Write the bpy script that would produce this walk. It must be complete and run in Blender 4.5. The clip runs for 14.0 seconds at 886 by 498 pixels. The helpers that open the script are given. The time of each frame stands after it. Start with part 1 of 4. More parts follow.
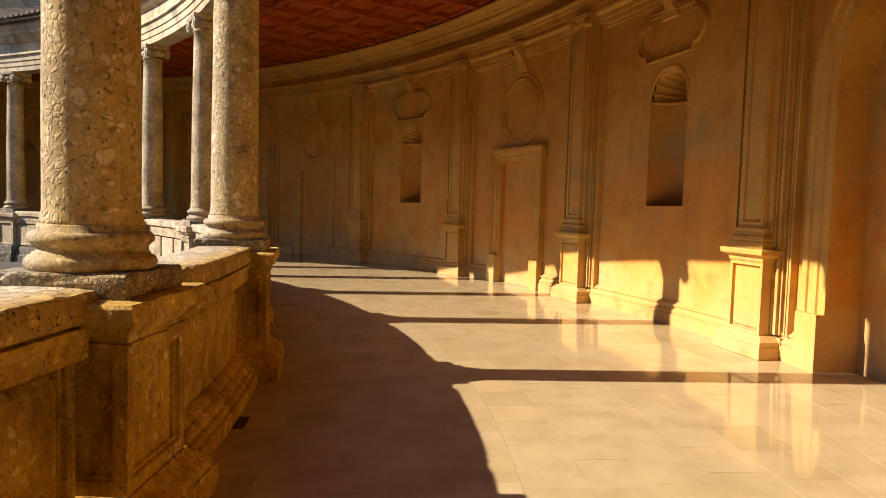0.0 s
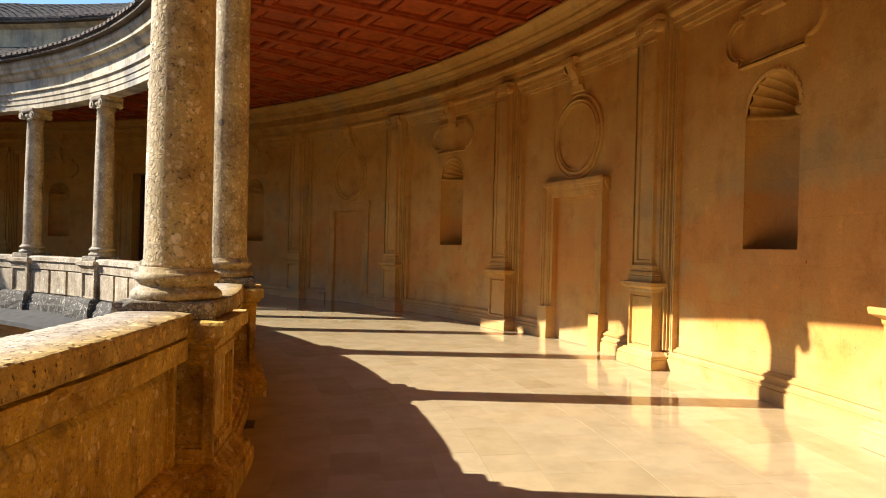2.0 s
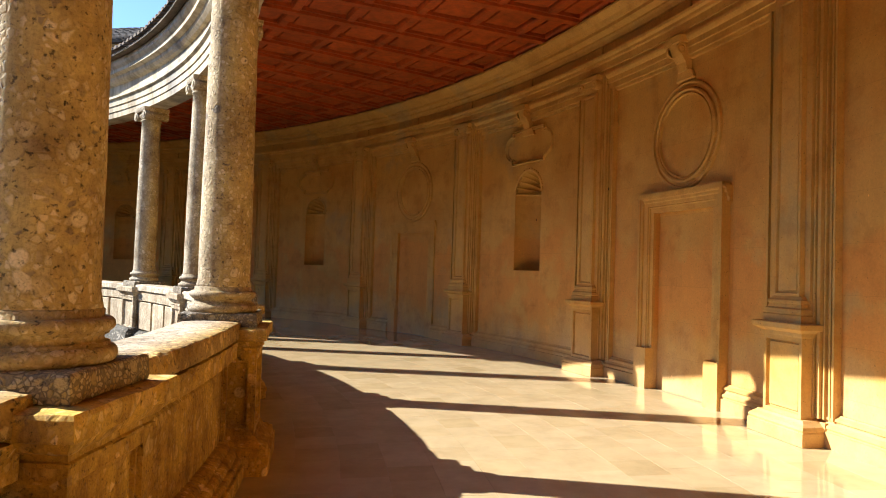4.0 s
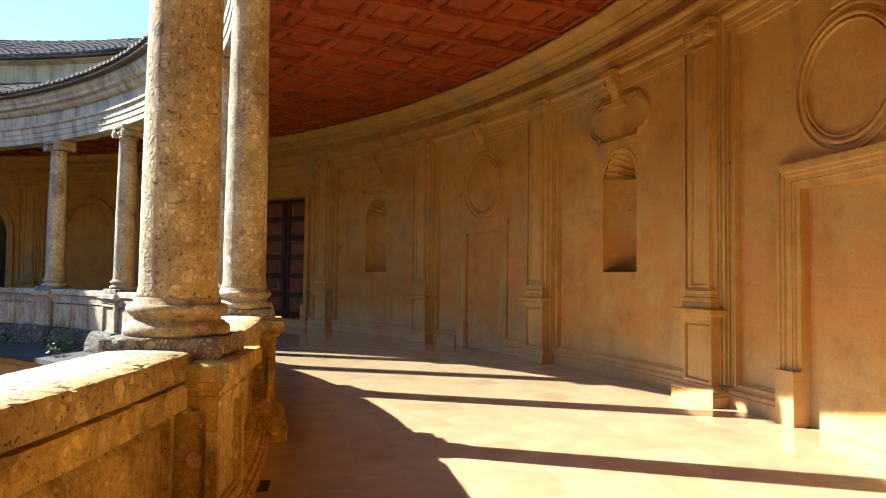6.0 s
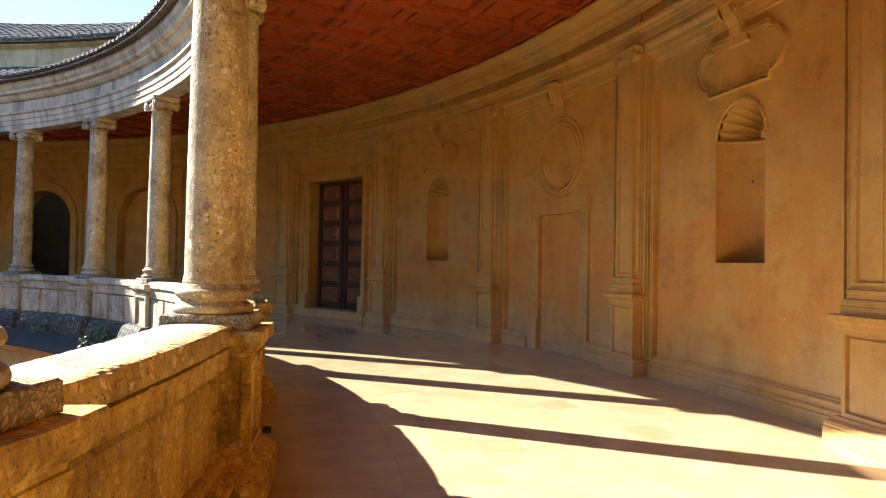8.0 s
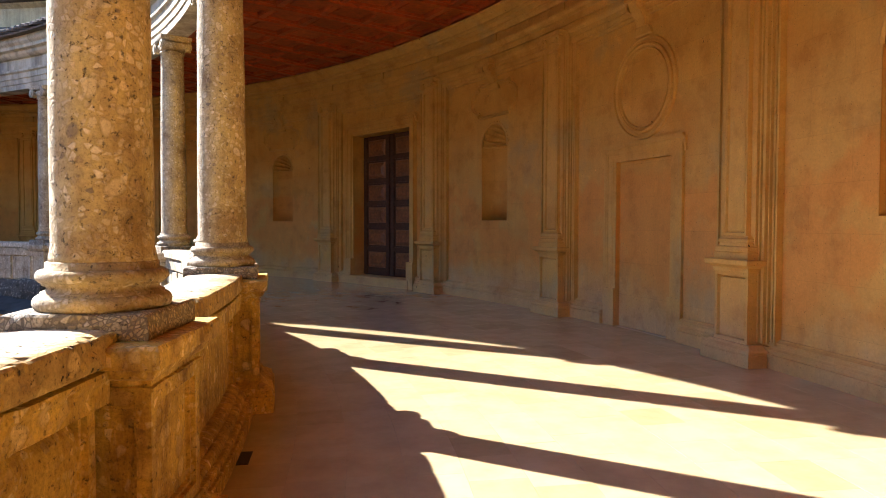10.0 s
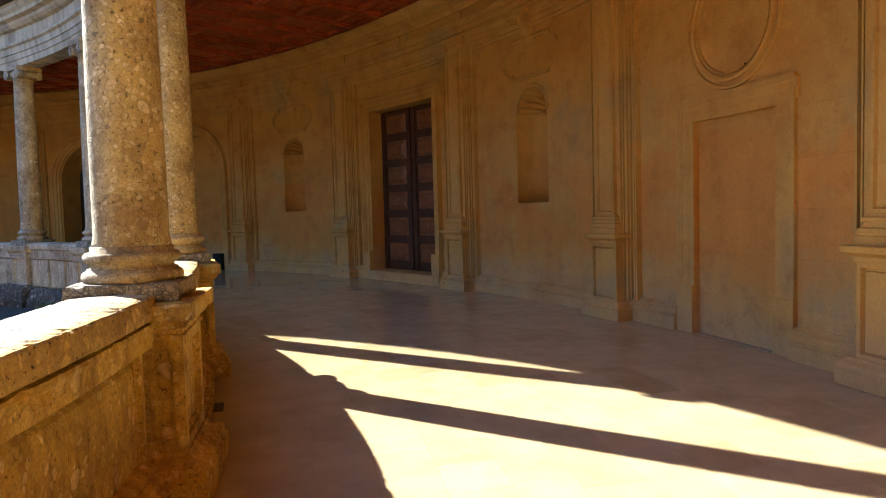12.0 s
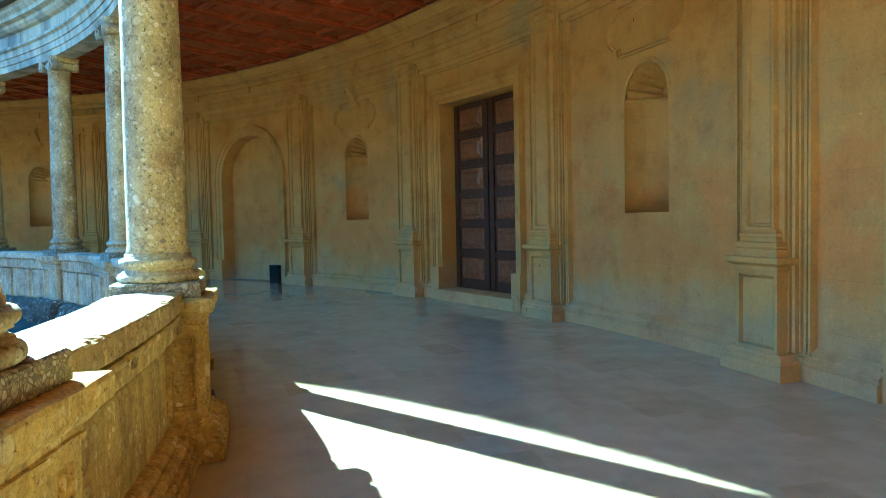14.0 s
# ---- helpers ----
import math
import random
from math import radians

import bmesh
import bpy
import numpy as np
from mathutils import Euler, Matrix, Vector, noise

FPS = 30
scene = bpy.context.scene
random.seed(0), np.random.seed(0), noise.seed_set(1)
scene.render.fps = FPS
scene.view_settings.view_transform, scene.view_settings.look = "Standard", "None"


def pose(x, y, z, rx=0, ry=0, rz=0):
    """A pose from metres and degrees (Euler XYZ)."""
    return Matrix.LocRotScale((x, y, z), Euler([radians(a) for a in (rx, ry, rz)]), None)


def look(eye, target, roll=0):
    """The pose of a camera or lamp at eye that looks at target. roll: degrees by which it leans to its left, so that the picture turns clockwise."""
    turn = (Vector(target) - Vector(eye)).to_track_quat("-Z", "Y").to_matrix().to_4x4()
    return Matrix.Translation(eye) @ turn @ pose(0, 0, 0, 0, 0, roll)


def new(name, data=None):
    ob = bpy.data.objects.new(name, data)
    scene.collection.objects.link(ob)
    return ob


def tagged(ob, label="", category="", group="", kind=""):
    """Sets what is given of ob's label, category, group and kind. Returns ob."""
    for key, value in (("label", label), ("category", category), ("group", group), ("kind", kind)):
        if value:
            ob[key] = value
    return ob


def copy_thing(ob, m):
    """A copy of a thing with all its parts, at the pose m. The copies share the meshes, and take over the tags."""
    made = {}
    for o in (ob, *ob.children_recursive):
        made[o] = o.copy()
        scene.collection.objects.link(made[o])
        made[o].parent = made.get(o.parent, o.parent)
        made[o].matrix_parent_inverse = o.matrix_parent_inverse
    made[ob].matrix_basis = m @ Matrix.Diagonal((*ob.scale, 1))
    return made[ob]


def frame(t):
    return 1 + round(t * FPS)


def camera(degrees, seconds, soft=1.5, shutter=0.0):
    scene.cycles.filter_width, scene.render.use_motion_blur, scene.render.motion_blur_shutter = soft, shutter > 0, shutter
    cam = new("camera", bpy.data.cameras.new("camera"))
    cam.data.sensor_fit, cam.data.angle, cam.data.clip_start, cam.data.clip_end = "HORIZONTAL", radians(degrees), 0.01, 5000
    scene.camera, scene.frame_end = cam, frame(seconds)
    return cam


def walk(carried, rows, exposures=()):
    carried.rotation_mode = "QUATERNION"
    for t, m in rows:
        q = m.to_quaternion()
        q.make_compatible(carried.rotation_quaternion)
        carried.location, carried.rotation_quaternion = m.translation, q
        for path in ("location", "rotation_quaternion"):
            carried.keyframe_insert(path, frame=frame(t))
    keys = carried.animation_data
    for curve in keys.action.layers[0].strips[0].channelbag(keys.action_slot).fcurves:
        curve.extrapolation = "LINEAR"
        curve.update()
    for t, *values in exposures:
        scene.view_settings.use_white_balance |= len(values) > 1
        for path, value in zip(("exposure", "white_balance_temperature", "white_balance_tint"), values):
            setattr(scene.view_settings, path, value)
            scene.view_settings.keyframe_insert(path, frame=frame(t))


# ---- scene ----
cam = camera(66.76, 14.0, soft=0.95)
PATH = [  # seconds, x, y, z, yaw, pitch, roll; the court's centre is the origin
    (0.0, 16.234, -6.422, 1.445, -10.85, -3.43, -1.69),
    (0.5, 16.3, -5.974, 1.451, -11.52, -1.74, -2.11),
    (1.0, 16.457, -5.495, 1.446, -9.26, -1.32, -1.46),
    (1.5, 16.596, -5.032, 1.467, -6.55, -1.09, -2.33),
    (2.0, 16.743, -4.559, 1.492, -6.47, -0.06, -1.5),
    (2.5, 16.871, -4.02, 1.483, -4.25, -1.63, -1.53),
    (2.7, 16.854, -3.83, 1.487, -2.52, -0.19, -2.03),
    (4.8, 17.187, -1.741, 1.517, 4.5, 2, -0.36),
    (5.0, 17.169, -1.519, 1.504, 7.03, 1.99, -0.47),
    (5.5, 17.107, -0.956, 1.465, 6.73, 3.27, -1.52),
    (6.0, 17.146, -0.524, 1.455, 7.04, 2.42, -0.75),
    (6.5, 17.144, 0.047, 1.461, 10.74, 0.73, -0.89),
    (7.0, 17.156, 0.538, 1.484, 9.72, 0.55, -0.48),
    (7.5, 17.119, 0.999, 1.484, 11.28, 0.94, -0.46),
    (7.7, 17.123, 1.237, 1.5, 12.88, 1.4, -1.05),
    (9.8, 16.802, 3.494, 1.492, 17.11, -1.92, 0.24),
    (10.0, 16.755, 3.624, 1.489, 19.46, -2.09, -0.11),
    (10.5, 16.614, 4.201, 1.472, 19.22, -2.82, -0.32),
    (11.0, 16.46, 4.648, 1.45, 20.65, -3.18, 1.28),
    (11.5, 16.32, 5.09, 1.462, 23.57, -2.97, 0.4),
    (12.0, 16.138, 5.636, 1.481, 22.4, -3.26, 1.58),
    (12.5, 15.86, 6.232, 1.498, 26, -5.52, 0.95),
    (13.0, 15.652, 6.708, 1.495, 27.8, -6.25, 0.34),
    (13.5, 15.424, 7.251, 1.5, 29.19, -6.22, 1.17),
    (14.0, 15.175, 7.677, 1.526, 28.86, -2.48, 1.13),
]
EXPOSURES = [  # seconds, stops, kelvin, tint
    (0.0, 0.94, 7600, 14), (2.0, 1.24, 6600, 9), (2.5, 1.25, 6750, 12), (5.0, 1.76, 6050, 6), (7.5, 2.13, 6100, 6),
    (10.0, 2.3, 6200, 12), (11.5, 2.39, 5700, 3), (12.0, 2.27, 6000, 5), (12.5, 2.6, 5150, -20), (13.0, 2.65, 4850, -24), (14.0, 3.14, 3850, -34),
]
walk(cam, [(t, pose(x, y, z, 90 + pitch, roll, yaw)) for t, x, y, z, yaw, pitch, roll in PATH], EXPOSURES)

# ---- light: clear sky, low sun over the court ----
SUN_EL, SUN_TRAVEL = 32.0, -12.05          # degrees; way in which the light travels, seen from above
sky_world = bpy.data.worlds.new("sky")
scene.world = sky_world
sky_world.use_nodes = True
sky_nodes = sky_world.node_tree
sky = sky_nodes.nodes.new("ShaderNodeTexSky")
sky.sky_type, sky.sun_disc, sky.ozone_density, sky.dust_density, sky.air_density = "NISHITA", False, 4.0, 0.0, 0.75
sky.sun_elevation, sky.sun_rotation = radians(SUN_EL), radians(90 - (SUN_TRAVEL + 180))
sky_nodes.nodes["Background"].inputs["Strength"].default_value = 0.12
sky_nodes.links.new(sky.outputs[0], sky_nodes.nodes["Background"].inputs["Color"])
sun = new("sun", bpy.data.lights.new("sun", "SUN"))
sun.data.energy, sun.data.angle, sun.data.color = 5.0, radians(0.53), (1.0, 0.93, 0.82)
_a, _e = radians(SUN_TRAVEL), radians(SUN_EL)
_way = Vector((math.cos(_a) * math.cos(_e), math.sin(_a) * math.cos(_e), -math.sin(_e)))
sun.matrix_world = look(-_way * 60, (0, 0, 0))

# ---- plan: everything is laid out round the centre of the court ----
BAY = 11.25                # degrees from column to column, 32 in the ring
R_COL, R_WALL = 15.52, 21.03
CEIL = 5.45
FLOOR_IN = 15.55


def floor_z(r):
    """The gallery floor falls gently towards the court."""
    return -0.0225 * (20.9 - r)


# ---- materials ----
def mat(name, rough=0.7, metal=0.0):
    m = bpy.data.materials.new(name)
    m.use_nodes = True
    n = m.node_tree
    b = n.nodes["Principled BSDF"]
    b.inputs["Roughness"].default_value = rough
    b.inputs["Metallic"].default_value = metal
    return m, n, b


def nd(n, kind, **kw):
    q = n.nodes.new(kind)
    for k, v in kw.items():
        if k in q.inputs:
            q.inputs[k].default_value = v
    return q


def noise_tex(n, vec, scale, detail=4.0, rough=0.55):
    q = nd(n, "ShaderNodeTexNoise", Scale=scale, Detail=detail, Roughness=rough)
    n.links.new(vec, q.inputs["Vector"])
    return q.outputs["Fac"]


def ramp(n, fac, stops, mode="LINEAR"):
    q = n.nodes.new("ShaderNodeValToRGB")
    q.color_ramp.interpolation = mode
    while len(q.color_ramp.elements) < len(stops):
        q.color_ramp.elements.new(0.5)
    for e, (p, c) in zip(q.color_ramp.elements, stops):
        e.position = p
        e.color = (*c, 1) if len(c) == 3 else c
    n.links.new(fac, q.inputs[0])
    return q.outputs[0]


def mix(n, fac, a, b, mode="MIX"):
    q = n.nodes.new("ShaderNodeMix")
    q.data_type, q.blend_type = "RGBA", mode
    for sock, v in ((q.inputs[0], fac), (q.inputs[6], a), (q.inputs[7], b)):
        if isinstance(v, (int, float)):
            sock.default_value = v
        elif isinstance(v, tuple):
            sock.default_value = (*v, 1)
        else:
            n.links.new(v, sock)
    return q.outputs[2]


def bump(n, b, height, strength, distance, after=None):
    q = nd(n, "ShaderNodeBump", Strength=strength, Distance=distance)
    n.links.new(height, q.inputs["Height"])
    if after:
        n.links.new(after, q.inputs["Normal"])
    n.links.new(q.outputs[0], b.inputs["Normal"])
    return q.outputs[0]


def world_pos(n):
    return n.nodes.new("ShaderNodeNewGeometry").outputs["Position"]


def grey(v):
    return (v, v, v)


def conglomerate(name, lights, matrix, scale=11.0, pits=1.0, lichen=0.25, sparse=0.12, streaks=0.5, packed_sparse=0.05, rain_sun_edge=15.52, sunlit_gain=1.0, relief=1.0):
    """Pebbly conglomerate: rounded pebbles of two sizes in a paler ground, with pits and dark lichen; the paler court
    side mixes rain wear with painted sunlight.
    """
    m, n, b = mat(name, 0.85)
    p = world_pos(n)
    warp = n.nodes.new("ShaderNodeTexNoise")
    warp.inputs["Scale"].default_value = 4.0
    n.links.new(p, warp.inputs["Vector"])
    add = n.nodes.new("ShaderNodeVectorMath")
    add.operation = "MULTIPLY_ADD"
    n.links.new(warp.outputs["Color"], add.inputs[0])
    add.inputs[1].default_value = (0.14, 0.14, 0.14)
    n.links.new(p, add.inputs[2])
    col = None
    heights = []
    for sc, lo, hi, packed in ((scale * 3.0, 0.36, 0.52, True), (scale * 0.9, 0.28, 0.37, False)):
        v = nd(n, "ShaderNodeTexVoronoi", Scale=sc, Randomness=1.0)
        n.links.new(add.outputs[0], v.inputs["Vector"])
        if packed:
            ed = nd(n, "ShaderNodeTexVoronoi", Scale=sc, Randomness=1.0)
            ed.feature = "DISTANCE_TO_EDGE"
            n.links.new(add.outputs[0], ed.inputs["Vector"])
            pebble = ramp(n, ed.outputs["Distance"], [(0.05, grey(0)), (0.19, grey(1))])
        else:
            pebble = ramp(n, v.outputs["Distance"], [(lo, grey(1)), (hi, grey(0))])
        sep = n.nodes.new("ShaderNodeSeparateColor")
        n.links.new(v.outputs["Color"], sep.inputs[0])
        tint = ramp(n, sep.outputs[0], lights)
        pick = ramp(n, sep.outputs[1], [((packed_sparse if packed else sparse), grey(0)), ((packed_sparse if packed else sparse) + 0.12, grey(1))])
        k = n.nodes.new("ShaderNodeMath")
        k.operation = "MULTIPLY"
        n.links.new(pebble, k.inputs[0])
        n.links.new(pick, k.inputs[1])
        heights.append(k.outputs[0])
        if col is None:
            ground = ramp(n, noise_tex(n, p, 30.0, 5, 0.7), [(0.3, tuple(c * 0.75 for c in matrix)), (0.7, matrix)])
            col = ground
        col = mix(n, k.outputs[0], col, tint)
        rim = ramp(n, v.outputs["Distance"], [(lo - 0.02, grey(1)), (hi, grey(0.55)), (hi + 0.05, grey(1))])
        col = mix(n, mix(n, 1.0, pick, (0.0, 0.0, 0.0) if packed else (0.45, 0.45, 0.45), "MULTIPLY"), col, mix(n, 1.0, col, rim, "MULTIPLY"))
    pit = ramp(n, noise_tex(n, p, 42.0, 3, 0.6), [(0.30, grey(0)), (0.40, grey(1))])
    col = mix(n, 1.0, col, mix(n, 0.55 * pits, (1.0, 1.0, 1.0), pit), "MULTIPLY")
    # by radius: rain-greyed court side, with the sunlit whiteness put into the colour
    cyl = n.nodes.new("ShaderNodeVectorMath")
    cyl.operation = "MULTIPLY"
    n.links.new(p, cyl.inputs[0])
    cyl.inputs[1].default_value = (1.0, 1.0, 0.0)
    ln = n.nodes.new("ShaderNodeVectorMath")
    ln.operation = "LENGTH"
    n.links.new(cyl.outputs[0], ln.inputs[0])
    rain_sun = n.nodes.new("ShaderNodeMapRange")
    rain_sun.inputs["From Min"].default_value, rain_sun.inputs["From Max"].default_value = rain_sun_edge, rain_sun_edge - 0.22
    n.links.new(ln.outputs["Value"], rain_sun.inputs["Value"])
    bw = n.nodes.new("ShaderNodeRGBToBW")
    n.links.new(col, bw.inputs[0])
    # desaturated and lifted: weathered stone plus painted sun
    worn = mix(n, 1.0, bw.outputs[0], (1.02 * sunlit_gain, 0.98 * sunlit_gain, 0.90 * sunlit_gain), "MULTIPLY")
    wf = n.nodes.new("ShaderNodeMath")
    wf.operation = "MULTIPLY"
    n.links.new(rain_sun.outputs[0], wf.inputs[0])
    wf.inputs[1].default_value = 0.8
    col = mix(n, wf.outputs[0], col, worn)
    stain = ramp(n, noise_tex(n, p, 2.1, 7, 0.7), [(0.34, (0.40, 0.29, 0.18)), (0.54, (1.0, 0.98, 0.95)), (0.72, (1.22, 1.16, 1.02))])
    col = mix(n, 0.8, col, stain, "MULTIPLY")
    mp = n.nodes.new("ShaderNodeMapping")
    mp.inputs["Scale"].default_value = (1.0, 1.0, 0.16)
    n.links.new(p, mp.inputs["Vector"])
    streak = ramp(n, noise_tex(n, mp.outputs[0], 9.0, 6, 0.7), [(0.34, (0.50, 0.40, 0.28)), (0.52, (1.0, 1.0, 1.0)), (0.70, (1.12, 1.06, 0.95))])
    col = mix(n, streaks, col, streak, "MULTIPLY")
    hole = ramp(n, noise_tex(n, p, 19.0, 4, 0.65), [(0.27, grey(0.0)), (0.34, grey(1))])
    col = mix(n, 0.7 * pits, col, mix(n, 1.0, hole, (1.0, 0.98, 0.95), "MULTIPLY"), "MULTIPLY")
    lich = ramp(n, noise_tex(n, p, 9.0, 8, 0.8), [(0.56, grey(0)), (0.68, grey(1))])
    lm = n.nodes.new("ShaderNodeMath")
    lm.operation = "MULTIPLY"
    n.links.new(lich, lm.inputs[0])
    lm.inputs[1].default_value = lichen
    col = mix(n, lm.outputs[0], col, (0.10, 0.09, 0.07))
    grain = ramp(n, noise_tex(n, p, 85.0, 4, 0.75), [(0.33, (0.60, 0.55, 0.49)), (0.47, grey(1.0)), (0.68, (1.2, 1.19, 1.15))])
    col = mix(n, 0.75, col, grain, "MULTIPLY")
    n.links.new(col, b.inputs["Base Color"])
    a1 = bump(n, b, heights[0], 0.35 * relief, 0.012)
    a2 = bump(n, b, pit, 0.7 * relief, 0.014, a1)
    a2 = bump(n, b, hole, 0.8 * relief, 0.02, a2)
    bump(n, b, noise_tex(n, p, 130.0, 4, 0.7), 0.35, 0.004, a2)
    return m


TANS = [(0.0, (0.42, 0.30, 0.13)), (0.25, (0.66, 0.52, 0.27)), (0.5, (0.50, 0.34, 0.10)), (0.7, (0.76, 0.64, 0.40)), (0.92, (0.56, 0.39, 0.14)), (1.0, (0.22, 0.165, 0.10))]
M_COLUMN = conglomerate("column_conglomerate", TANS, (0.58, 0.42, 0.145), 10.0, 1.3, 0.15, 0.40, 0.4, 0.30)
SOFT = [(0.0, (0.50, 0.30, 0.05)), (0.3, (0.76, 0.53, 0.14)), (0.55, (0.56, 0.35, 0.055)), (0.85, (0.86, 0.66, 0.26)), (1.0, (0.38, 0.22, 0.035))]
DARK = [(0.0, (0.035, 0.035, 0.03)), (0.5, (0.09, 0.085, 0.07)), (0.7, (0.06, 0.055, 0.045)), (0.85, (0.30, 0.28, 0.24)), (1.0, (0.5, 0.47, 0.42))]
M_PARAPET = conglomerate("parapet_conglomerate", SOFT, (0.68, 0.435, 0.062), 8.5, 1.0, 0.12, 0.32, 0.7, 0.45, relief=0.7)
# coping top lightened by 1.4 to hold its sunlit white in the colour
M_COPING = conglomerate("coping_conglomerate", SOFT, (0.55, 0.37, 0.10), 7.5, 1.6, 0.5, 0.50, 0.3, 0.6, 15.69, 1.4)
M_BASE = conglomerate("column_base_conglomerate", [(k, tuple(0.85 * v for v in c)) for k, c in TANS], (0.50, 0.37, 0.14), 12.0, 1.2, 0.35, 0.40, relief=0.45)
M_PLINTH = conglomerate("lichened_base_conglomerate", [(k, tuple(0.78 * v for v in c)) for k, c in TANS], (0.24, 0.18, 0.09), 15.0, 1.0, 0.5, 0.30)
M_MOSS = conglomerate("lichened_conglomerate", DARK, (0.09, 0.085, 0.07), 9.0, 1.0, 0.6, 0.40, 0.5, 0.15)


def sandstone(name, low, high, grey_c, rough=0.75, relief=0.35, joints=True, streaks=0.25, limed=True):
    """Plastered golden sandstone: broad stains, old limewash, faint courses of ashlar."""
    m, n, b = mat(name, rough)
    p = world_pos(n)
    big = noise_tex(n, p, 0.55, 5, 0.6)
    col = ramp(n, big, [(0.36, low), (0.50, high), (0.56, high), (0.66, grey_c)])
    if limed:
        zz = n.nodes.new("ShaderNodeSeparateXYZ")
        n.links.new(p, zz.inputs[0])
        wob = n.nodes.new("ShaderNodeMath")
        wob.operation = "MULTIPLY_ADD"
        n.links.new(noise_tex(n, p, 0.8, 5, 0.6), wob.inputs[0])
        wob.inputs[1].default_value = 2.0
        n.links.new(zz.outputs[2], wob.inputs[2])
        half = n.nodes.new("ShaderNodeMath")
        half.operation = "MULTIPLY"
        n.links.new(wob.outputs[0], half.inputs[0])
        half.inputs[1].default_value = 0.125
        wash = ramp(n, half.outputs[0], [(0.19, grey(0)), (0.25, grey(0.8)), (0.375, grey(0.75)), (0.40, grey(0.08)), (0.5, grey(0))])
        patch = ramp(n, noise_tex(n, p, 0.9, 7, 0.62), [(0.38, grey(0.12)), (0.46, grey(1))])
        wash = mix(n, 1.0, wash, patch, "MULTIPLY")
        if joints:
            col = mix(n, wash, col, (0.66, 0.28, 0.05))
        foot = ramp(n, half.outputs[0], [(0.13, grey(0.5 if joints else 0.35)), (0.17, grey(0.3 if joints else 0.15)), (0.225, grey(0))])
        col = mix(n, foot, col, (0.57, 0.42, 0.26))
    mid = ramp(n, noise_tex(n, p, 2.3, 7, 0.68), [(0.33, (0.78, 0.70, 0.60)), (0.48, (1, 0.99, 0.97)), (0.60, (1.02, 1.02, 1.0)), (0.70, (1.2, 1.2, 1.2))])
    col = mix(n, 0.85, col, mid, "MULTIPLY")
    mp = n.nodes.new("ShaderNodeMapping")
    mp.inputs["Scale"].default_value = (1.0, 1.0, 0.12)
    n.links.new(p, mp.inputs["Vector"])
    drip = ramp(n, noise_tex(n, mp.outputs[0], 3.2, 7, 0.7), [(0.36, (0.50, 0.47, 0.44)), (0.54, (1, 1, 1)), (0.75, (1.1, 1.08, 1.03))])
    col = mix(n, streaks, col, drip, "MULTIPLY")
    fine = ramp(n, noise_tex(n, p, 38.0, 5, 0.7), [(0.3, grey(0.82)), (0.65, grey(1.05))])
    col = mix(n, 0.7, col, fine, "MULTIPLY")
    speck = ramp(n, noise_tex(n, p, 52.0, 2, 0.5), [(0.26, grey(0.38)), (0.32, grey(1))])
    col = mix(n, 0.7, col, speck, "MULTIPLY")
    for sc, cut, shade, stretch in ((2.4, 0.022, (0.14, 0.10, 0.07), 0.45), (3.3, 0.016, (1.6, 1.65, 1.75), 0.6)):
        gm = n.nodes.new("ShaderNodeMapping")
        gm.inputs["Scale"].default_value = (1.0, 1.0, stretch)
        gm.inputs["Rotation"].default_value = (0.35, 0.3, 0.0)
        n.links.new(p, gm.inputs["Vector"])
        gv = nd(n, "ShaderNodeTexVoronoi", Scale=sc, Randomness=1.0)
        n.links.new(gm.outputs[0], gv.inputs["Vector"])
        gouge = ramp(n, gv.outputs["Distance"], [(cut, grey(1)), (cut * 1.5, grey(0))])
        col = mix(n, gouge, col, mix(n, 1.0, col, shade, "MULTIPLY"))
    last = None
    if joints:
        # courses run round the ring: angle along, height up
        sep = n.nodes.new("ShaderNodeSeparateXYZ")
        n.links.new(p, sep.inputs[0])
        at = n.nodes.new("ShaderNodeMath")
        at.operation = "ARCTAN2"
        n.links.new(sep.outputs[1], at.inputs[0])
        n.links.new(sep.outputs[0], at.inputs[1])
        ml = n.nodes.new("ShaderNodeMath")
        ml.operation = "MULTIPLY"
        n.links.new(at.outputs[0], ml.inputs[0])
        ml.inputs[1].default_value = 21.0
        cb = n.nodes.new("ShaderNodeCombineXYZ")
        n.links.new(ml.outputs[0], cb.inputs[0])
        n.links.new(sep.outputs[2], cb.inputs[1])
        br = n.nodes.new("ShaderNodeTexBrick")
        n.links.new(cb.outputs[0], br.inputs["Vector"])
        for k, v in (("Scale", 1.0), ("Mortar Size", 0.004), ("Mortar Smooth", 0.3), ("Brick Width", 1.05), ("Row Height", 0.47)):
            br.inputs[k].default_value = v
        br.inputs["Color1"].default_value = (1.0, 0.97, 0.93, 1)
        br.inputs["Color2"].default_value = (0.88, 0.88, 0.88, 1)
        br.inputs["Mortar"].default_value = (0.78, 0.74, 0.69, 1)
        col = mix(n, 0.55, col, br.outputs["Color"], "MULTIPLY")
        inv = ramp(n, br.outputs["Fac"], [(0.0, grey(1)), (1.0, grey(0))])
        last = bump(n, b, inv, 0.25, 0.004)
    n.links.new(col, b.inputs["Base Color"])
    last = bump(n, b, noise_tex(n, p, 5.0, 6, 0.6), relief, 0.012, last)
    bump(n, b, noise_tex(n, p, 70.0, 4, 0.65), relief, 0.003, last)
    return m


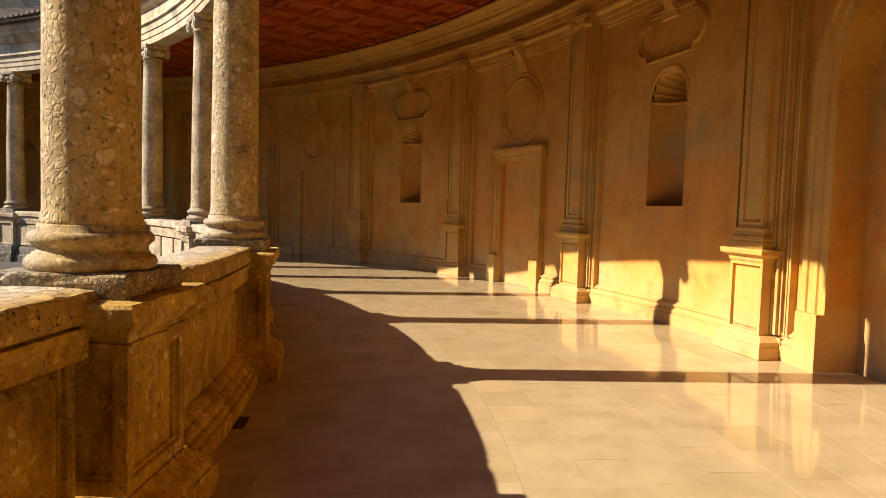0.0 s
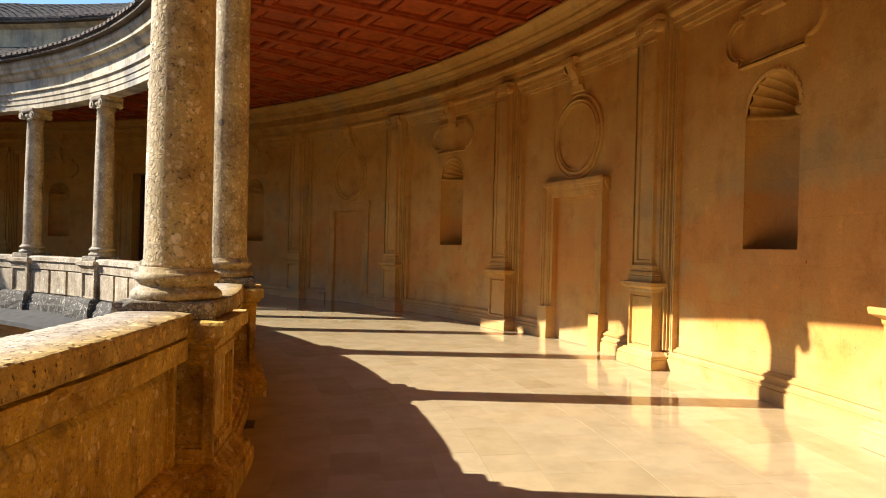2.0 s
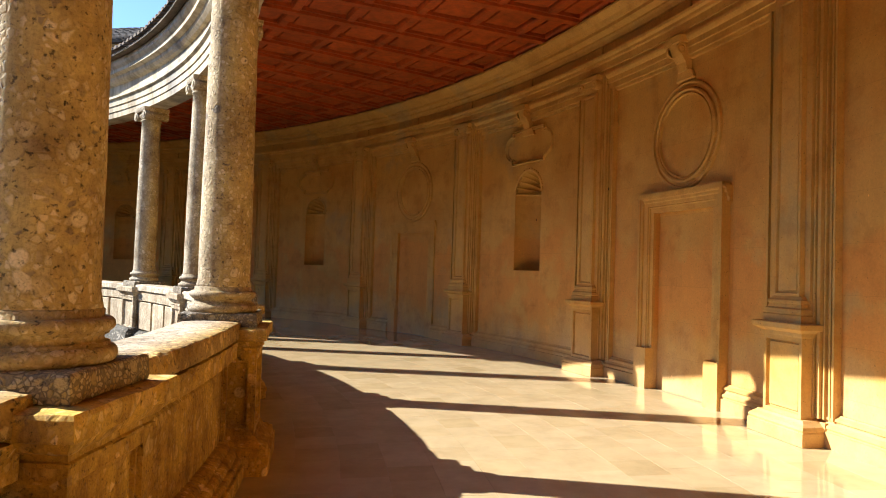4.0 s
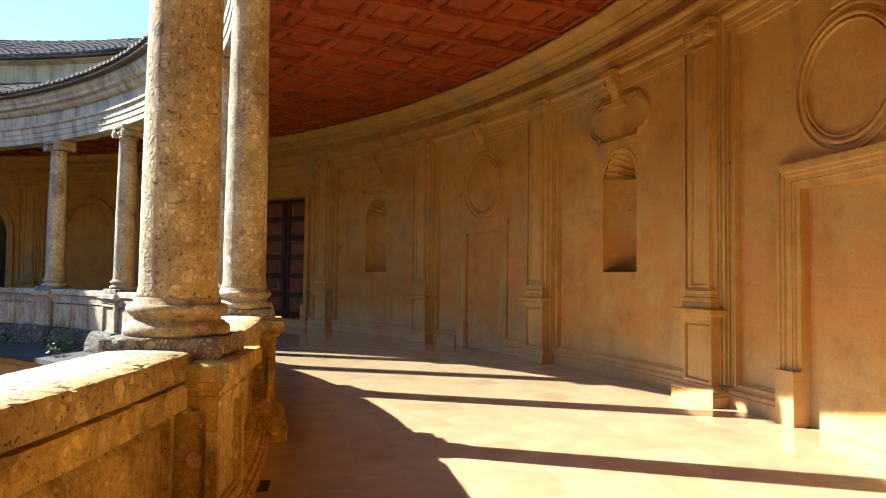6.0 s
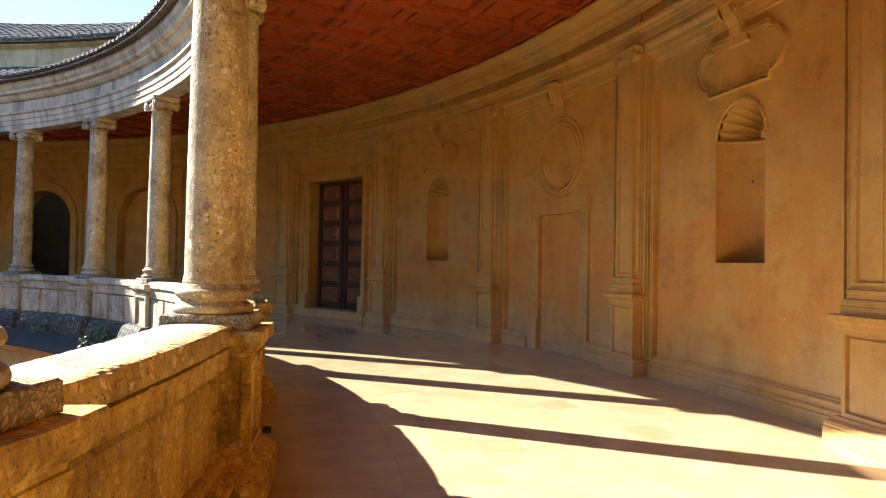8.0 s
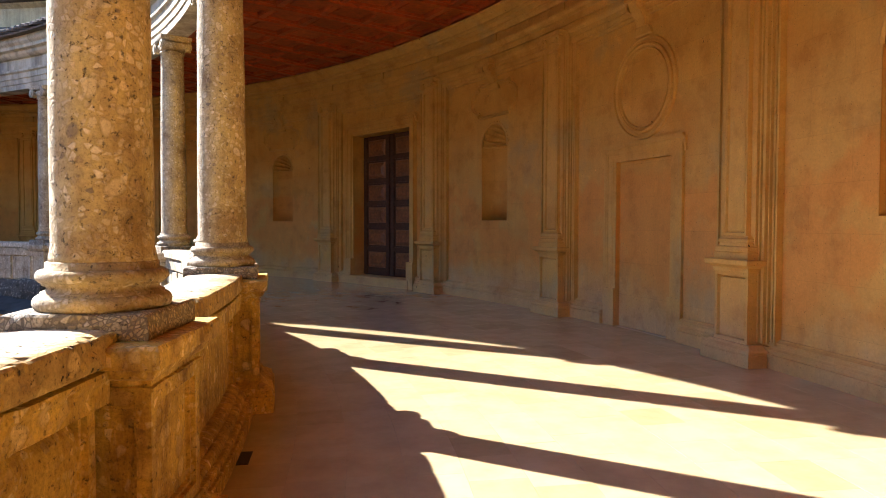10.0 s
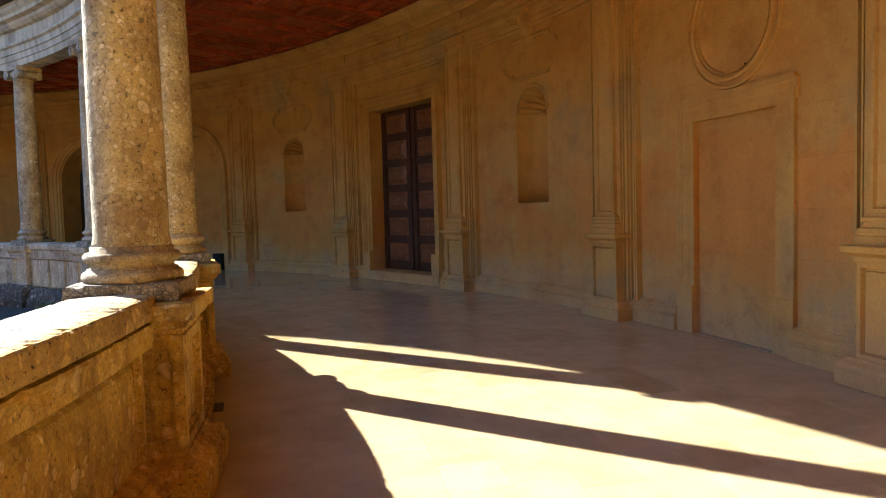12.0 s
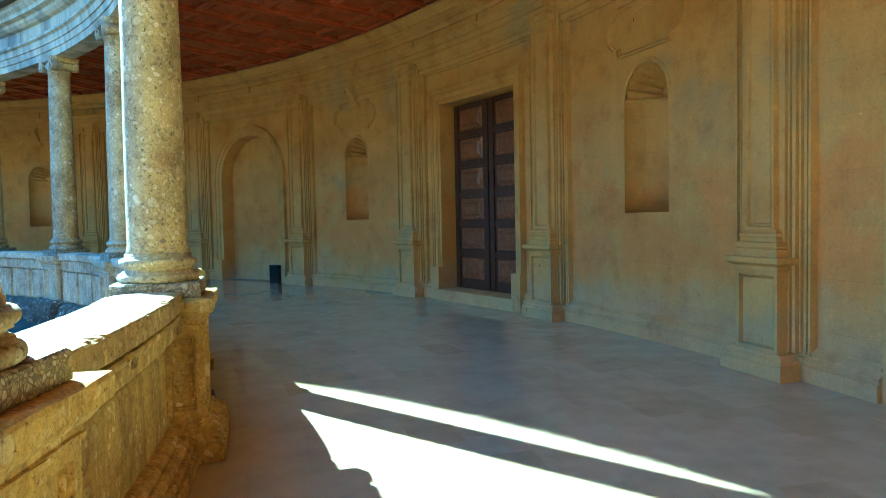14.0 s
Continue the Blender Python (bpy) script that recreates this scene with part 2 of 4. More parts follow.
M_WALL = sandstone("wall_sandstone", (0.58, 0.285, 0.052), (0.64, 0.36, 0.082), (0.49, 0.325, 0.115), streaks=0.14)
M_TRIM = sandstone("carved_sandstone", (0.56, 0.29, 0.058), (0.62, 0.355, 0.085), (0.49, 0.33, 0.12), joints=False, streaks=0.16)
M_UPPER = sandstone("weathered_ochre_stone", (0.52, 0.39, 0.20), (0.58, 0.46, 0.27), (0.36, 0.30, 0.21), 0.85, 0.5, joints=False, streaks=0.7, limed=False)
M_ENTAB = sandstone("weathered_sandstone", (0.46, 0.38, 0.26), (0.58, 0.51, 0.38), (0.27, 0.25, 0.225), 0.85, 0.5, joints=False, streaks=0.9, limed=False)


def floor_material():
    m, n, b = mat("polished_limestone", 0.2)
    p = world_pos(n)
    oi = n.nodes.new("ShaderNodeObjectInfo").outputs["Random"]
    gi = n.nodes.new("ShaderNodeNewGeometry").outputs["Random Per Island"]
    ad = n.nodes.new("ShaderNodeMath")
    ad.operation = "ADD"
    n.links.new(oi, ad.inputs[0])
    n.links.new(gi, ad.inputs[1])
    fr = n.nodes.new("ShaderNodeMath")
    fr.operation = "FRACT"
    n.links.new(ad.outputs[0], fr.inputs[0])
    base = ramp(n, fr.outputs[0], [(0.0, (0.440, 0.343, 0.194)), (0.08, (0.475, 0.374, 0.216)), (0.3, (0.502, 0.396, 0.239)), (0.6, (0.528, 0.423, 0.261)), (0.85, (0.488, 0.392, 0.239)), (1.0, (0.528, 0.409, 0.239))])
    cloud = ramp(n, noise_tex(n, p, 3.0, 7, 0.65), [(0.3, (0.80, 0.77, 0.72)), (0.6, (1.05, 1.03, 1.0))])
    col = mix(n, 0.8, base, cloud, "MULTIPLY")
    n.links.new(col, b.inputs["Base Color"])
    r = ramp(n, noise_tex(n, p, 1.7, 6, 0.7), [(0.3, grey(0.04)), (0.7, grey(0.13))])
    n.links.new(r, b.inputs["Roughness"])
    bump(n, b, noise_tex(n, p, 6.0, 3, 0.5), 0.06, 0.01)
    return m


M_FLOOR = floor_material()


def plain(name, colour, rough=0.7, var=0.3, scale=12.0, metal=0.0, relief=0.2):
    m, n, b = mat(name, rough, metal)
    p = world_pos(n)
    c = ramp(n, noise_tex(n, p, scale, 6, 0.65), [(0.3, tuple(v * (1 - var) for v in colour)), (0.7, tuple(v * (1 + var) for v in colour))])
    c2 = ramp(n, noise_tex(n, p, scale * 0.12, 4, 0.6), [(0.35, grey(1 - var * 0.7)), (0.65, grey(1))])
    n.links.new(mix(n, 1.0, c, c2, "MULTIPLY"), b.inputs["Base Color"])
    bump(n, b, noise_tex(n, p, scale * 4, 5, 0.7), relief, 0.004)
    return m


M_JOINT = plain("floor_joint", (0.36, 0.285, 0.17), 0.6, 0.15)
M_TIMBER = plain("red_stained_timber", (0.42, 0.072, 0.007), 0.5, 0.35, 7.0)
M_OAK = plain("dark_oak", (0.075, 0.029, 0.012), 0.45, 0.45, 14.0)
M_OAK_PANEL = plain("oak_panel", (0.25, 0.095, 0.032), 0.42, 0.4, 14.0)
M_IRON = plain("dark_iron", (0.03, 0.03, 0.032), 0.5, 0.3, 30.0, 0.6)
M_TILE = plain("weathered_roof_tile", (0.135, 0.10, 0.072), 0.9, 0.5, 5.0)
M_LEAD = plain("grey_ledge_stone", (0.05, 0.048, 0.046), 0.9, 0.4, 4.0)
M_LEAF = plain("green_leaf", (0.07, 0.11, 0.025), 0.6, 0.4, 30.0)
# the rooms' lack of light is put into this dark colour
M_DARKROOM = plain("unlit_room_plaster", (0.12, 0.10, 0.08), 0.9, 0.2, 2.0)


# ---- mesh helpers ----
def obj(name, bm, material, parent=None, label="", smooth=False, sharp=35):
    me = bpy.data.meshes.new(name)
    if smooth:
        for f in bm.faces:
            f.smooth = True
        for e in bm.edges:
            if len(e.link_faces) == 2 and e.calc_face_angle(0) > radians(sharp):
                e.smooth = False
    bm.normal_update()
    bm.to_mesh(me)
    bm.free()
    me.materials.append(material)
    ob = new(name, me)
    if parent:
        ob.parent = parent
    return tagged(ob, label)


def part(name, bm, material, parent, label="", smooth=False):
    return obj(name, bm, material, parent, label, smooth)


def base_at(name, r, deg, z, label, category, group="", kind=""):
    """An Empty at radius r and that bearing; its x axis points away from the court, y along the ring."""
    ob = new(name)
    ob.matrix_basis = ring_pose(r, deg, z)
    return tagged(ob, label, category, group, kind)


def ring_pose(r, deg, z):
    return pose(0, 0, 0, 0, 0, deg) @ pose(r, 0, z)


def box(bm, x0, x1, y0, y1, z0, z1):
    v = [bm.verts.new((x, y, z)) for z in (z0, z1) for x, y in ((x0, y0), (x1, y0), (x1, y1), (x0, y1))]
    for f in ((3, 2, 1, 0), (4, 5, 6, 7), (0, 1, 5, 4), (1, 2, 6, 5), (2, 3, 7, 6), (3, 0, 4, 7)):
        bm.faces.new([v[i] for i in f])
    return v


def boxes(*specs):
    bm = bmesh.new()
    for s in specs:
        box(bm, *s)
    return bm


def loft(secs):
    """Stacked rectangles: rows of (z, x_front, x_back, half width)."""
    bm = bmesh.new()
    rows = [[bm.verts.new((x, y, z)) for x, y in ((a, -h), (b, -h), (b, h), (a, h))] for z, a, b, h in secs]
    for lo, hi in zip(rows, rows[1:]):
        for i in range(4):
            j = (i + 1) % 4
            bm.faces.new((lo[i], lo[j], hi[j], hi[i]))
    bm.faces.new(rows[0][::-1])
    bm.faces.new(rows[-1])
    return bm


def panelled(bm, border, depth, min_h=0.3):
    """Sinks a moulded panel into each tall upright face."""
    faces = []
    for f in bm.faces:
        zs = [v.co.z for v in f.verts]
        if abs(f.calc_center_median().z) >= 0 and max(zs) - min(zs) > min_h:
            f.normal_update()
            if abs(f.normal.x) > 0.7:
                faces.append(f)
    bmesh.ops.inset_individual(bm, faces=faces, thickness=border, depth=0.0)
    bmesh.ops.inset_individual(bm, faces=faces, thickness=0.012, depth=-depth)
    bmesh.ops.inset_individual(bm, faces=faces, thickness=0.02, depth=0.0)
    bmesh.ops.inset_individual(bm, faces=faces, thickness=0.01, depth=depth * 0.5)
    return bm


def lathe(profile, n=40, cx=0.0, cy=0.0):
    bm = bmesh.new()
    rows = [[bm.verts.new((cx + r * math.cos(2 * math.pi * i / n), cy + r * math.sin(2 * math.pi * i / n), z)) for i in range(n)] for r, z in profile]
    for lo, hi in zip(rows, rows[1:]):
        for i in range(n):
            j = (i + 1) % n
            bm.faces.new((lo[i], lo[j], hi[j], hi[i]))
    bm.faces.new(rows[0][::-1])
    bm.faces.new(rows[-1])
    return bm


def roughen(bm, amount, scale, seed=0.0, pts=None):
    for v in pts or bm.verts:
        d = noise.noise_vector(v.co * scale + Vector((seed, seed * 1.7, 0)))
        v.co += d * amount
    return bm


def worn(bm, amount, scale, cuts=6):
    """Cuts a block finely enough for its edges to be worn and broken, then roughens it."""
    bmesh.ops.subdivide_edges(bm, edges=[e for e in bm.edges if e.calc_length() > 0.15], cuts=cuts, use_grid_fill=True)
    roughen(bm, amount, scale)
    return roughen(bm, amount * 0.6, scale * 3.1, 2.0)


def ring(profile, d0=0.0, d1=360.0, step=1.40625, closed=True):
    """Sweeps a closed outline of (radius, z) round the court from bearing d0 to d1."""
    bm = bmesh.new()
    n = max(1, round((d1 - d0) / step))
    full = abs(d1 - d0 - 360) < 1e-6
    rows = []
    for i in range(n if full else n + 1):
        a = radians(d0 + (d1 - d0) * i / n)
        c, s = math.cos(a), math.sin(a)
        rows.append([bm.verts.new((r * c, r * s, z)) for r, z in profile])
    m = len(profile)
    for i in range(n):
        A, B = rows[i], rows[(i + 1) % len(rows)]
        for k in range(m if closed else m - 1):
            l = (k + 1) % m
            bm.faces.new((A[k], B[k], B[l], A[l]))
    if not full and closed:
        bm.faces.new(rows[0])
        bm.faces.new(rows[-1][::-1])
    bmesh.ops.recalc_face_normals(bm, faces=bm.faces)
    return bm


def bent(bm, r=R_WALL):
    """Lays a mesh drawn flat (x out from the wall plane, y along it) round the ring, centred on bearing 0."""
    for v in bm.verts:
        a = v.co.y / r
        rr = r + v.co.x
        v.co = Vector((rr * math.cos(a), rr * math.sin(a), v.co.z))
    return bm


def local(bm, r=R_WALL):
    """The same, kept near the origin for a thing whose base stands at radius r."""
    bent(bm, r)
    for v in bm.verts:
        v.co.x -= r
    return bm


def arc_moulding(y0, y1, outline, step=0.12):
    """A straight moulding along the wall, outline of (x, z), bent to the ring."""
    bm = bmesh.new()
    n = max(1, round(abs(y1 - y0) / step))
    rows = [[bm.verts.new((x, y0 + (y1 - y0) * i / n, z)) for x, z in outline] for i in range(n + 1)]
    m = len(outline)
    for A, B in zip(rows, rows[1:]):
        for k in range(m):
            l = (k + 1) % m
            bm.faces.new((A[k], B[k], B[l], A[l]))
    bm.faces.new(rows[0])
    bm.faces.new(rows[-1][::-1])
    bmesh.ops.recalc_face_normals(bm, faces=bm.faces)
    return bm


def join(a, b):
    me = bpy.data.meshes.new("tmp")
    b.to_mesh(me)
    b.free()
    a.from_mesh(me)
    bpy.data.meshes.remove(me)
    return a


# ---- the setting: floor bed, ceiling, wall, entablature, roofs ----
BAYLEN = radians(BAY) * R_WALL
tagged(obj("floor", ring([(FLOOR_IN, floor_z(FLOOR_IN) - 0.0022), (21.3, floor_z(21.3) - 0.0022), (21.3, -0.45), (FLOOR_IN, -0.45)]), M_JOINT),
       "polished beige limestone gallery floor falling towards the court", "floor", kind="structure")
tagged(obj("ground", boxes((-400, 400, -400, 400, -5.8, -5.6)), M_LEAD), "grey stone ground of the round court below", "ground", kind="structure")


def wall_bay_mesh(w=0.0, z0=0.0, z1=0.0, arched=False, depth=0.0, back=True, top=5.6, thick=0.75):
    """One bay of the ring wall, with a hole of half width w from z0 to z1 (the springing, where arched)."""
    bm = bmesh.new()
    half = BAYLEN / 2
    ys = {round(-half + BAYLEN * i / 28, 4) for i in range(29)}
    if w:
        ys = {y for y in ys if abs(abs(y) - w) > 0.05}
        n = 20
        ys |= {round(-w * math.cos(math.pi * i / n), 4) for i in range(n + 1)} if arched else {-w, w}
    ys = sorted(ys)

    def high(y):
        return z1 + (math.sqrt(max(0, w * w - y * y)) if arched else 0)

    def quad(*pts):
        bm.faces.new([bm.verts.new(p) for p in pts])

    for a, b in zip(ys, ys[1:]):
        inside = w and abs((a + b) / 2) < w
        if not inside:
            quad((0, a, -0.1), (0, b, -0.1), (0, b, top), (0, a, top))
        else:
            if z0 > -0.05:
                quad((0, a, -0.1), (0, b, -0.1), (0, b, z0), (0, a, z0))
            quad((0, a, high(a)), (0, b, high(b)), (0, b, top), (0, a, top))
            if depth:
                quad((0, a, high(a)), (depth, a, high(a)), (depth, b, high(b)), (0, b, high(b)))
                quad((0, a, z0), (0, b, z0), (depth, b, z0), (depth, a, z0))
                if back:
                    quad((depth, a, z0), (depth, b, z0), (depth, b, high(b)), (depth, a, high(a)))
        if back or not inside:
            quad((thick, a, -0.1), (thick, a, top), (thick, b, top), (thick, b, -0.1))
    if depth:
        for s in (-w, w):
            quad((0, s, z0), (depth, s, z0), (depth, s, high(s)), (0, s, high(s)))
    bmesh.ops.remove_doubles(bm, verts=bm.verts, dist=0.0005)
    bmesh.ops.recalc_face_normals(bm, faces=bm.faces)
    return bent(bm)


KINDS = ["niche", "blind", "niche", "blind", "niche", "door", "niche", "arch"]


def bay_kind(i):
    i %= 32
    if i in (31, 7, 15, 23):
        return "arch" if i != 15 else "niche"
    if i == 8:
        return "open"
    return KINDS[i % 8] if i < 8 else KINDS[(15 - i) % 8]


HOLES = {
    "niche": dict(w=0.42, z0=1.57, z1=3.02, arched=True, depth=0.0, back=True),
    "blind": dict(w=0.61, z0=0.0, z1=2.40, depth=0.06),
    "door": dict(w=1.12, z0=0.15, z1=3.72, depth=0.45),
    "arch": dict(w=1.13, z0=-0.06, z1=2.72, arched=True, depth=0.34),
    "open": dict(w=1.08, z0=-0.06, z1=2.72, arched=True, depth=0.75, back=False),
}
bay_meshes = {k: wall_bay_mesh(**v) for k, v in HOLES.items()}
bay_data = {}
for k, b in bay_meshes.items():
    me = bpy.data.meshes.new("wall_" + k)
    b.to_mesh(me)
    b.free()
    me.materials.append(M_WALL)
    bay_data[k] = me
for i in range(32):
    ob = new("wall_%d" % (i + 1), bay_data[bay_kind(i)])
    ob.matrix_basis = pose(0, 0, 0, 0, 0, (i + 0.5) * BAY)
    tagged(ob, "stained golden sandstone wall of the round gallery", "wall", kind="structure")
# wall and floor behind the arches, with the room shade in their colour
tagged(obj("wall_back", ring([(25.0, -0.3), (25.3, -0.3), (25.3, 5.6), (25.0, 5.6)]), M_DARKROOM), "plaster wall of the rooms behind, coloured dark for their shade", "wall", kind="structure")
tagged(obj("floor_back", ring([(21.3, -0.05), (25.0, -0.05), (25.0, -0.3), (21.3, -0.3)]), M_DARKROOM), "floor of the rooms behind, coloured dark for their shade", "floor", kind="structure")

# moulded entablature along the wall
CORNICE = [(21.04, 4.62), (20.91, 4.62), (20.91, 4.69), (20.885, 4.695), (20.885, 4.79), (20.85, 4.80), (20.845, 4.84), (20.81, 4.865), (20.80, 4.90), (20.95, 4.905),
           (20.95, 5.10), (20.91, 5.105), (20.89, 5.15), (20.85, 5.17), (20.85, 5.20), (20.74, 5.23), (20.74, 5.28), (20.70, 5.29), (20.67, 5.34), (20.60, 5.39),
           (20.56, 5.41), (20.56, 5.445), (21.04, 5.445)]
tagged(obj("cornice", ring(CORNICE, step=1.40625), M_TRIM), "carved golden sandstone cornice under the timber ceiling", "cornice", kind="structure")

CORNICE_OB = bpy.data.objects["cornice"]
for _name, _half, _face, _first in (("frieze_block", 0.50, 20.922, 0.0), ("frieze_panel", 2.26, 20.94, BAY / 4)):
    _fb = obj(_name, ring([(20.96, 4.91), (_face + 0.004, 4.91), (_face, 4.916), (_face, 5.09), (_face + 0.004, 5.096), (20.96, 5.096)], -_half, _half, 1.0), M_TRIM, CORNICE_OB)
    _fb.matrix_basis = pose(0, 0, 0, 0, 0, _first - 2 * BAY)
    for _i in range(1, 25):
        _o = new(_name, _fb.data)
        _o.parent = CORNICE_OB
        _o.matrix_basis = pose(0, 0, 0, 0, 0, _first - 2 * BAY + _i * BAY / 2)


def ceiling_mesh():
    bm = ring([(15.6, CEIL + 0.12), (21.2, CEIL + 0.12), (21.2, CEIL + 0.25), (15.6, CEIL + 0.25)], step=BAY / 4)
    radii = [15.72, 16.52, 17.41, 18.27, 19.19, 20.05, 20.62]
    for r in radii:
        join(bm, ring([(r - 0.085, CEIL + 0.16), (r - 0.085, CEIL + 0.07), (r - 0.06, CEIL + 0.035), (r + 0.06, CEIL + 0.035), (r + 0.085, CEIL + 0.07), (r + 0.085, CEIL + 0.16)], step=BAY / 4))
    beams = bmesh.new()
    for j in range(128):
        m = pose(0, 0, 0, 0, 0, j * BAY / 4)
        mid = pose(0, 0, 0, 0, 0, (j + 0.5) * BAY / 4)
        for y0, y1, z0 in ((-0.075, 0.075, CEIL), (-0.115, 0.115, CEIL + 0.05)):
            for q in box(beams, radii[0], radii[-1], y0, y1, z0, CEIL + 0.16):
                q.co = m @ q.co
        for a, b in zip(radii, radii[1:]):
            rc, ha = (a + b) / 2, (b - a) / 2 - 0.17
            hb = rc * radians(BAY / 8) - 0.16
            if ha < 0.08:
                continue
            v = box(beams, rc - ha, rc + ha, -hb, hb, CEIL + 0.085, CEIL + 0.16)
            for q in v:
                q.co = mid @ q.co
    return join(bm, beams)


tagged(obj("ceiling", ceiling_mesh(), M_TIMBER), "red-brown coffered timber ceiling over the gallery", "ceiling", kind="structure")

# entablature carried by the columns, and the ledge below the parapet
ENTAB = [(15.36, 4.60), (15.70, 4.60), (15.70, 4.86), (15.74, 4.88), (15.74, 5.15), (15.80, 5.20), (15.92, 5.30), (15.92, 5.40), (15.66, 5.42), (15.66, 5.70), (15.09, 5.70), (15.08, 5.63),
         (15.10, 5.58), (15.15, 5.53), (15.15, 5.46), (15.24, 5.43), (15.25, 5.37), (15.30, 5.32), (15.37, 5.30), (15.37, 5.04), (15.27, 5.035), (15.265, 4.99), (15.31, 4.96), (15.315, 4.845), (15.335, 4.84), (15.338, 4.725), (15.356, 4.72)]
tagged(obj("entablature", ring(ENTAB), M_ENTAB), "pale weathered stone entablature round the court", "entablature", kind="structure")
LEDGE = [(15.55, -0.16), (15.15, -0.17), (14.34, -0.36), (14.33, -0.45), (14.5, -0.47), (15.55, -0.47)]
tagged(obj("wall_lower", ring([(14.46, -0.47), (14.52, -0.60), (14.72, -0.66), (14.72, -1.55), (15.0, -1.6), (15.0, -5.6), (15.55, -5.6), (15.55, -0.47)]), M_TRIM), "weathered stone wall of the storey below", "wall", kind="structure")
tagged(obj("ledge", ring(LEDGE), M_LEAD), "grey stone ledge of the lower storey below the parapet", "ledge", kind="structure")

# roofs
tagged(obj("roof", ring([(14.95, 5.745), (21.0, 8.02), (21.0, 7.8), (15.3, 5.70), (14.95, 5.705)]), M_TILE), "tiled roof over the round gallery", "roof", kind="structure")
tagged(obj("wall_upper", ring([(21.0, 5.7), (21.0, 8.75), (20.80, 8.85), (20.80, 8.95), (21.6, 8.95), (21.6, 5.7)]), M_UPPER), "plain ochre stone wall above the gallery roof", "wall", kind="structure")
tagged(obj("roof_upper", ring([(20.62, 8.95), (24.6, 10.85), (29.0, 8.5), (29.0, 8.3), (20.62, 8.9)]), M_TILE), "higher tiled roof of the palace", "roof", kind="structure")


def roof_tiles(r0, z0, r1, z1, d0, d1, pitch):
    """Rows of rounded cover tiles running up the slope, in overlapping courses."""
    verts, faces = [], []
    slope = (z1 - z0) / (r1 - r0)
    n = int(radians(d1 - d0) * (r0 + r1) / 2 / pitch)
    for i in range(n):
        a = radians(d0 + (d1 - d0) * i / n)
        ca, sa = math.cos(a), math.sin(a)
        courses = 14
        for c in range(courses):
            ra, rb = r0 - 0.06 + (r1 - r0) * c / courses, r0 - 0.06 + (r1 - r0) * (c + 1.12) / courses
            w = pitch * 0.36 * ra / ((r0 + r1) / 2) * random.uniform(0.85, 1.1)
            lift = random.uniform(0.0, 0.02)
            k = len(verts)
            for r, hgt in ((ra, 0.05), (rb, 0.015)):
                for u in range(5):
                    t = math.pi * u / 4
                    y, z = w * math.cos(t), z0 + slope * (r - r0) + hgt + lift + w * 0.9 * math.sin(t)
                    verts.append((r * ca - y * sa, r * sa + y * ca, z))
            for u in range(4):
                faces.append((k + u, k + u + 1, k + 6 + u, k + 5 + u))
            faces.append((k, k + 4, k + 3, k + 2))
            faces.append((k, k + 2, k + 1))
    me = bpy.data.meshes.new("roof_tiles")
    me.from_pydata(verts, [], faces)
    me.materials.append(M_TILE)
    return new("roof_tiles", me)


tagged(roof_tiles(14.95, 5.745, 21.0, 8.02, 25, 190, 0.26), "rounded clay roof tiles above the court", "roof tiles", kind="stuff")
tagged(roof_tiles(20.62, 8.95, 24.6, 10.85, 45, 190, 0.28), "rounded clay tiles of the higher roof", "roof tiles", kind="stuff")

# ---- columns, pedestals and parapet ----
TOP, SEAT = 1.06, 0.045     # top of the coping; the pedestal caps lie a little lower


